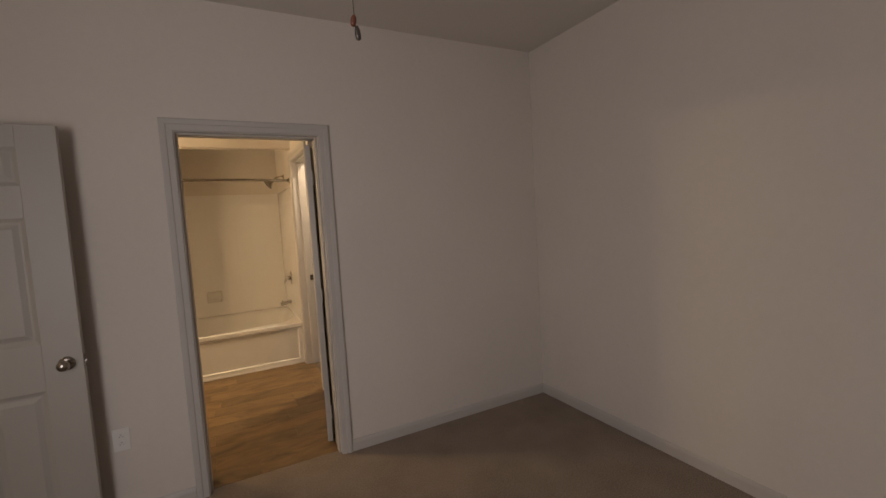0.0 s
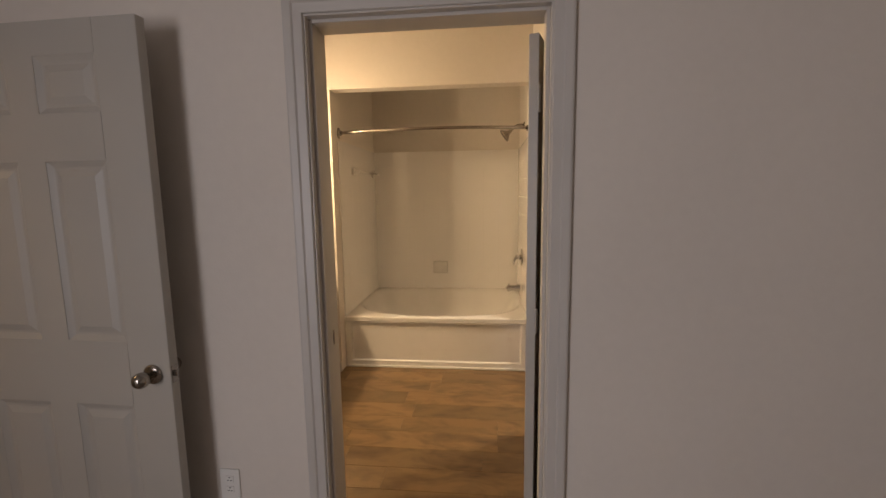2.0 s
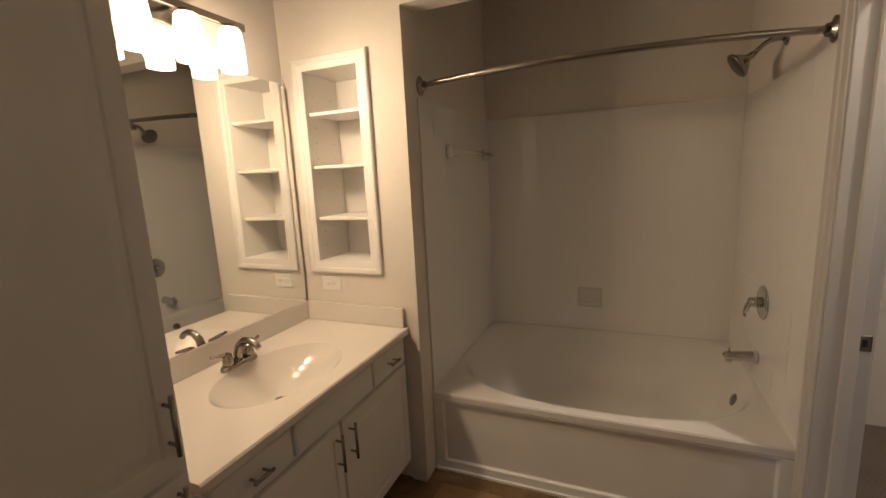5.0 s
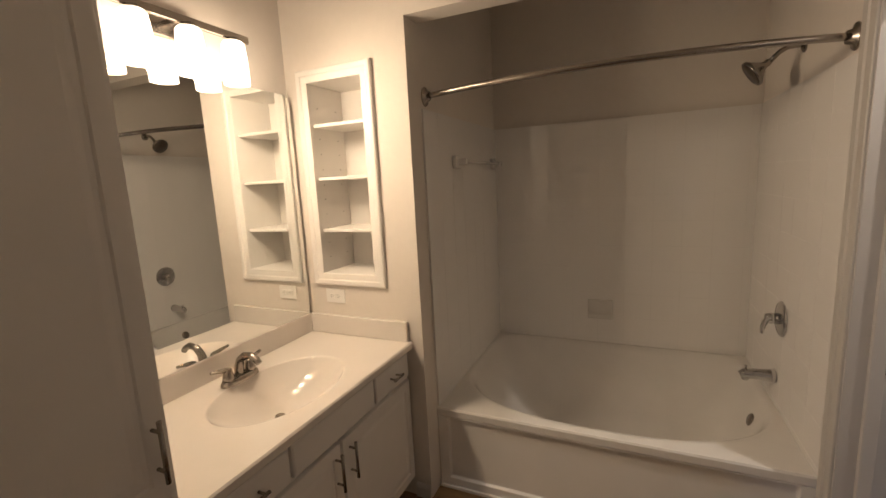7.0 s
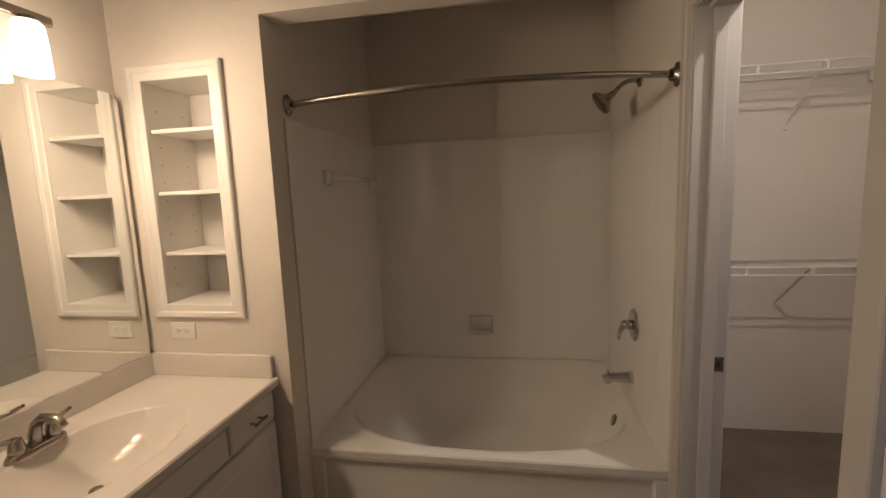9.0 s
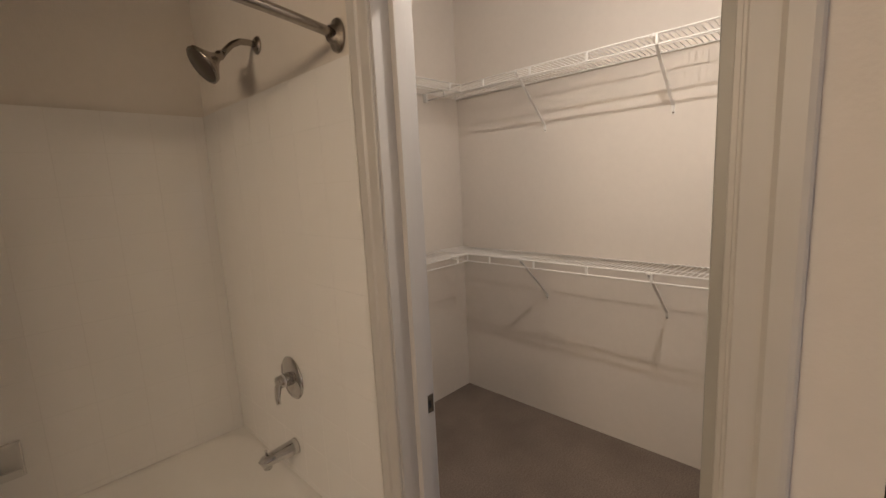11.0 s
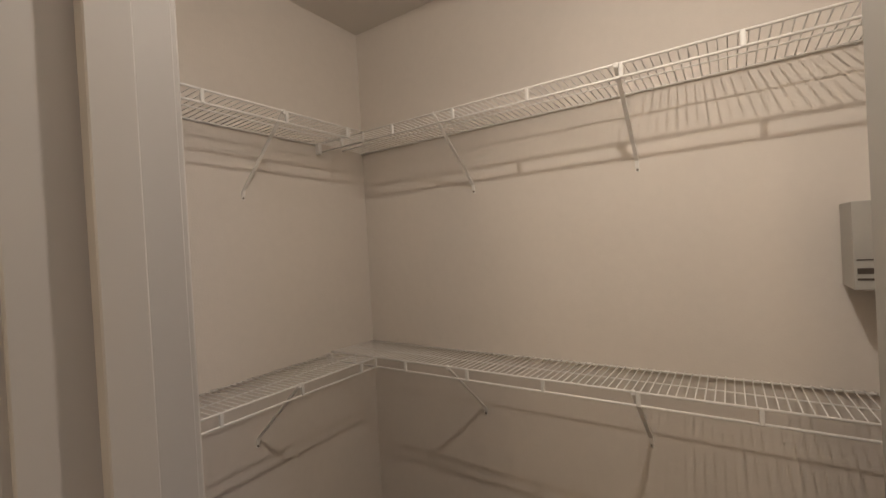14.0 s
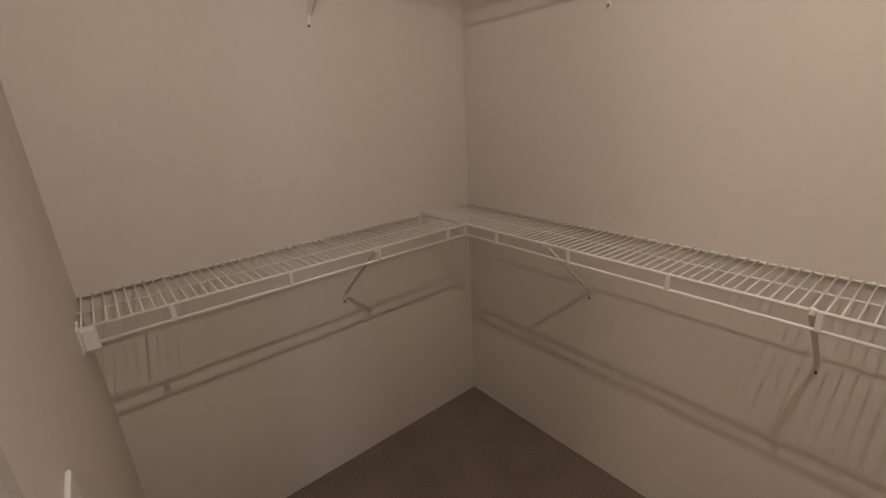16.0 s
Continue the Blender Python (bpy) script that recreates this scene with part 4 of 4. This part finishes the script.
def tile_field(name, count, first, m, label, cut_last):
    """Tiles on a wall, local x along it, the face towards local -y."""
    rows = 10
    width = first + count * PITCH + cut_last
    base = solid(name, made_box(0, -0.0099, 0.43, width, 0.0, TILE_TOP), GROUT, label, "wall tiles", "structure", m=m)
    meshes = {}
    edges = ([0.0] if first > 0 else []) + [first + PITCH * k for k in range(count + 1)] + ([width] if cut_last > 0 else [])
    for r in range(rows):
        z1 = TILE_TOP - PITCH * r
        z0 = max(z1 - PITCH, 0.432)
        if z1 - z0 < 0.02:
            continue
        for a, b in zip(edges, edges[1:]):
            key = (round(b - a, 4), round(z1 - z0, 4))
            if key not in meshes:
                bm = bmesh.new()
                w, h, g = key[0], key[1], 0.0006
                loft_rings = [[(g + i, y, g + i), (w - g - i, y, g + i), (w - g - i, y, h - g - i), (g + i, y, h - g - i)] for i, y in ((0.0, -0.004), (0.0, -0.0102), (0.0004, -0.0105))]
                vs = loft(bm, loft_rings, smooth=False)
                bm.faces.new(vs[-1])
                meshes[key] = mesh_of("tile", bm, TILE)
            t = new("tile", meshes[key])
            t.parent = base
            t.matrix_basis = pose(a, random.uniform(-0.0002, 0.0002), z0, random.uniform(-0.05, 0.05), 0, random.uniform(-0.05, 0.05))
    return base


tile_field("tiles_back", 9, 0.051, pose(-0.78, 6.02, 0), "glossy white square tiles behind the tub", 0.051)
tile_field("tiles_west", 7, 0.0, pose(-0.78, 4.876, 0, 0, 0, 90), "glossy white square tiles at the tub's end", 0.0)
tile_field("tiles_east", 7, 0.0, pose(0.78, 6.008, 0, 0, 0, -90), "glossy white square tiles round the tub valve", 0.012)

# ---- bathroom floor planks ----
PW, PL = 0.178, 0.92
meshes = {}
row = 0
y = 2.815
while y < 4.87:
    y1 = min(y + PW, 4.872)
    x = -1.46 - (row * 0.37 + random.uniform(0, 0.2)) % PL
    while x < 2.3:
        length = random.choice((0.62, 0.78, 0.92, 1.1))
        a, b = max(x, -1.46), min(x + length, 2.3)
        if y >= 3.84 - PW * 0.5:
            b = min(b, 0.845 if 3.99 < y < 4.75 else 0.78)
        if b - a > 0.04:
            key = (round(b - a, 3), round(y1 - y, 3))
            if key not in meshes:
                bm = bmesh.new()
                w, d = key
                g = 0.0004
                rings = [[(g + i, g + i, z), (w - g - i, g + i, z), (w - g - i, d - g - i, z), (g + i, d - g - i, z)] for i, z in ((0.0, -0.003), (0.0, 0.0005), (0.0012, 0.0015))]
                vs = loft(bm, rings, smooth=False)
                bm.faces.new(vs[-1])
                meshes[key] = mesh_of("plank", bm, PLANK)
            p = new("plank", meshes[key])
            p.parent = bath_floor
            p.location = (a, y, 0.0)
        x += length
    y += PW
    row += 1
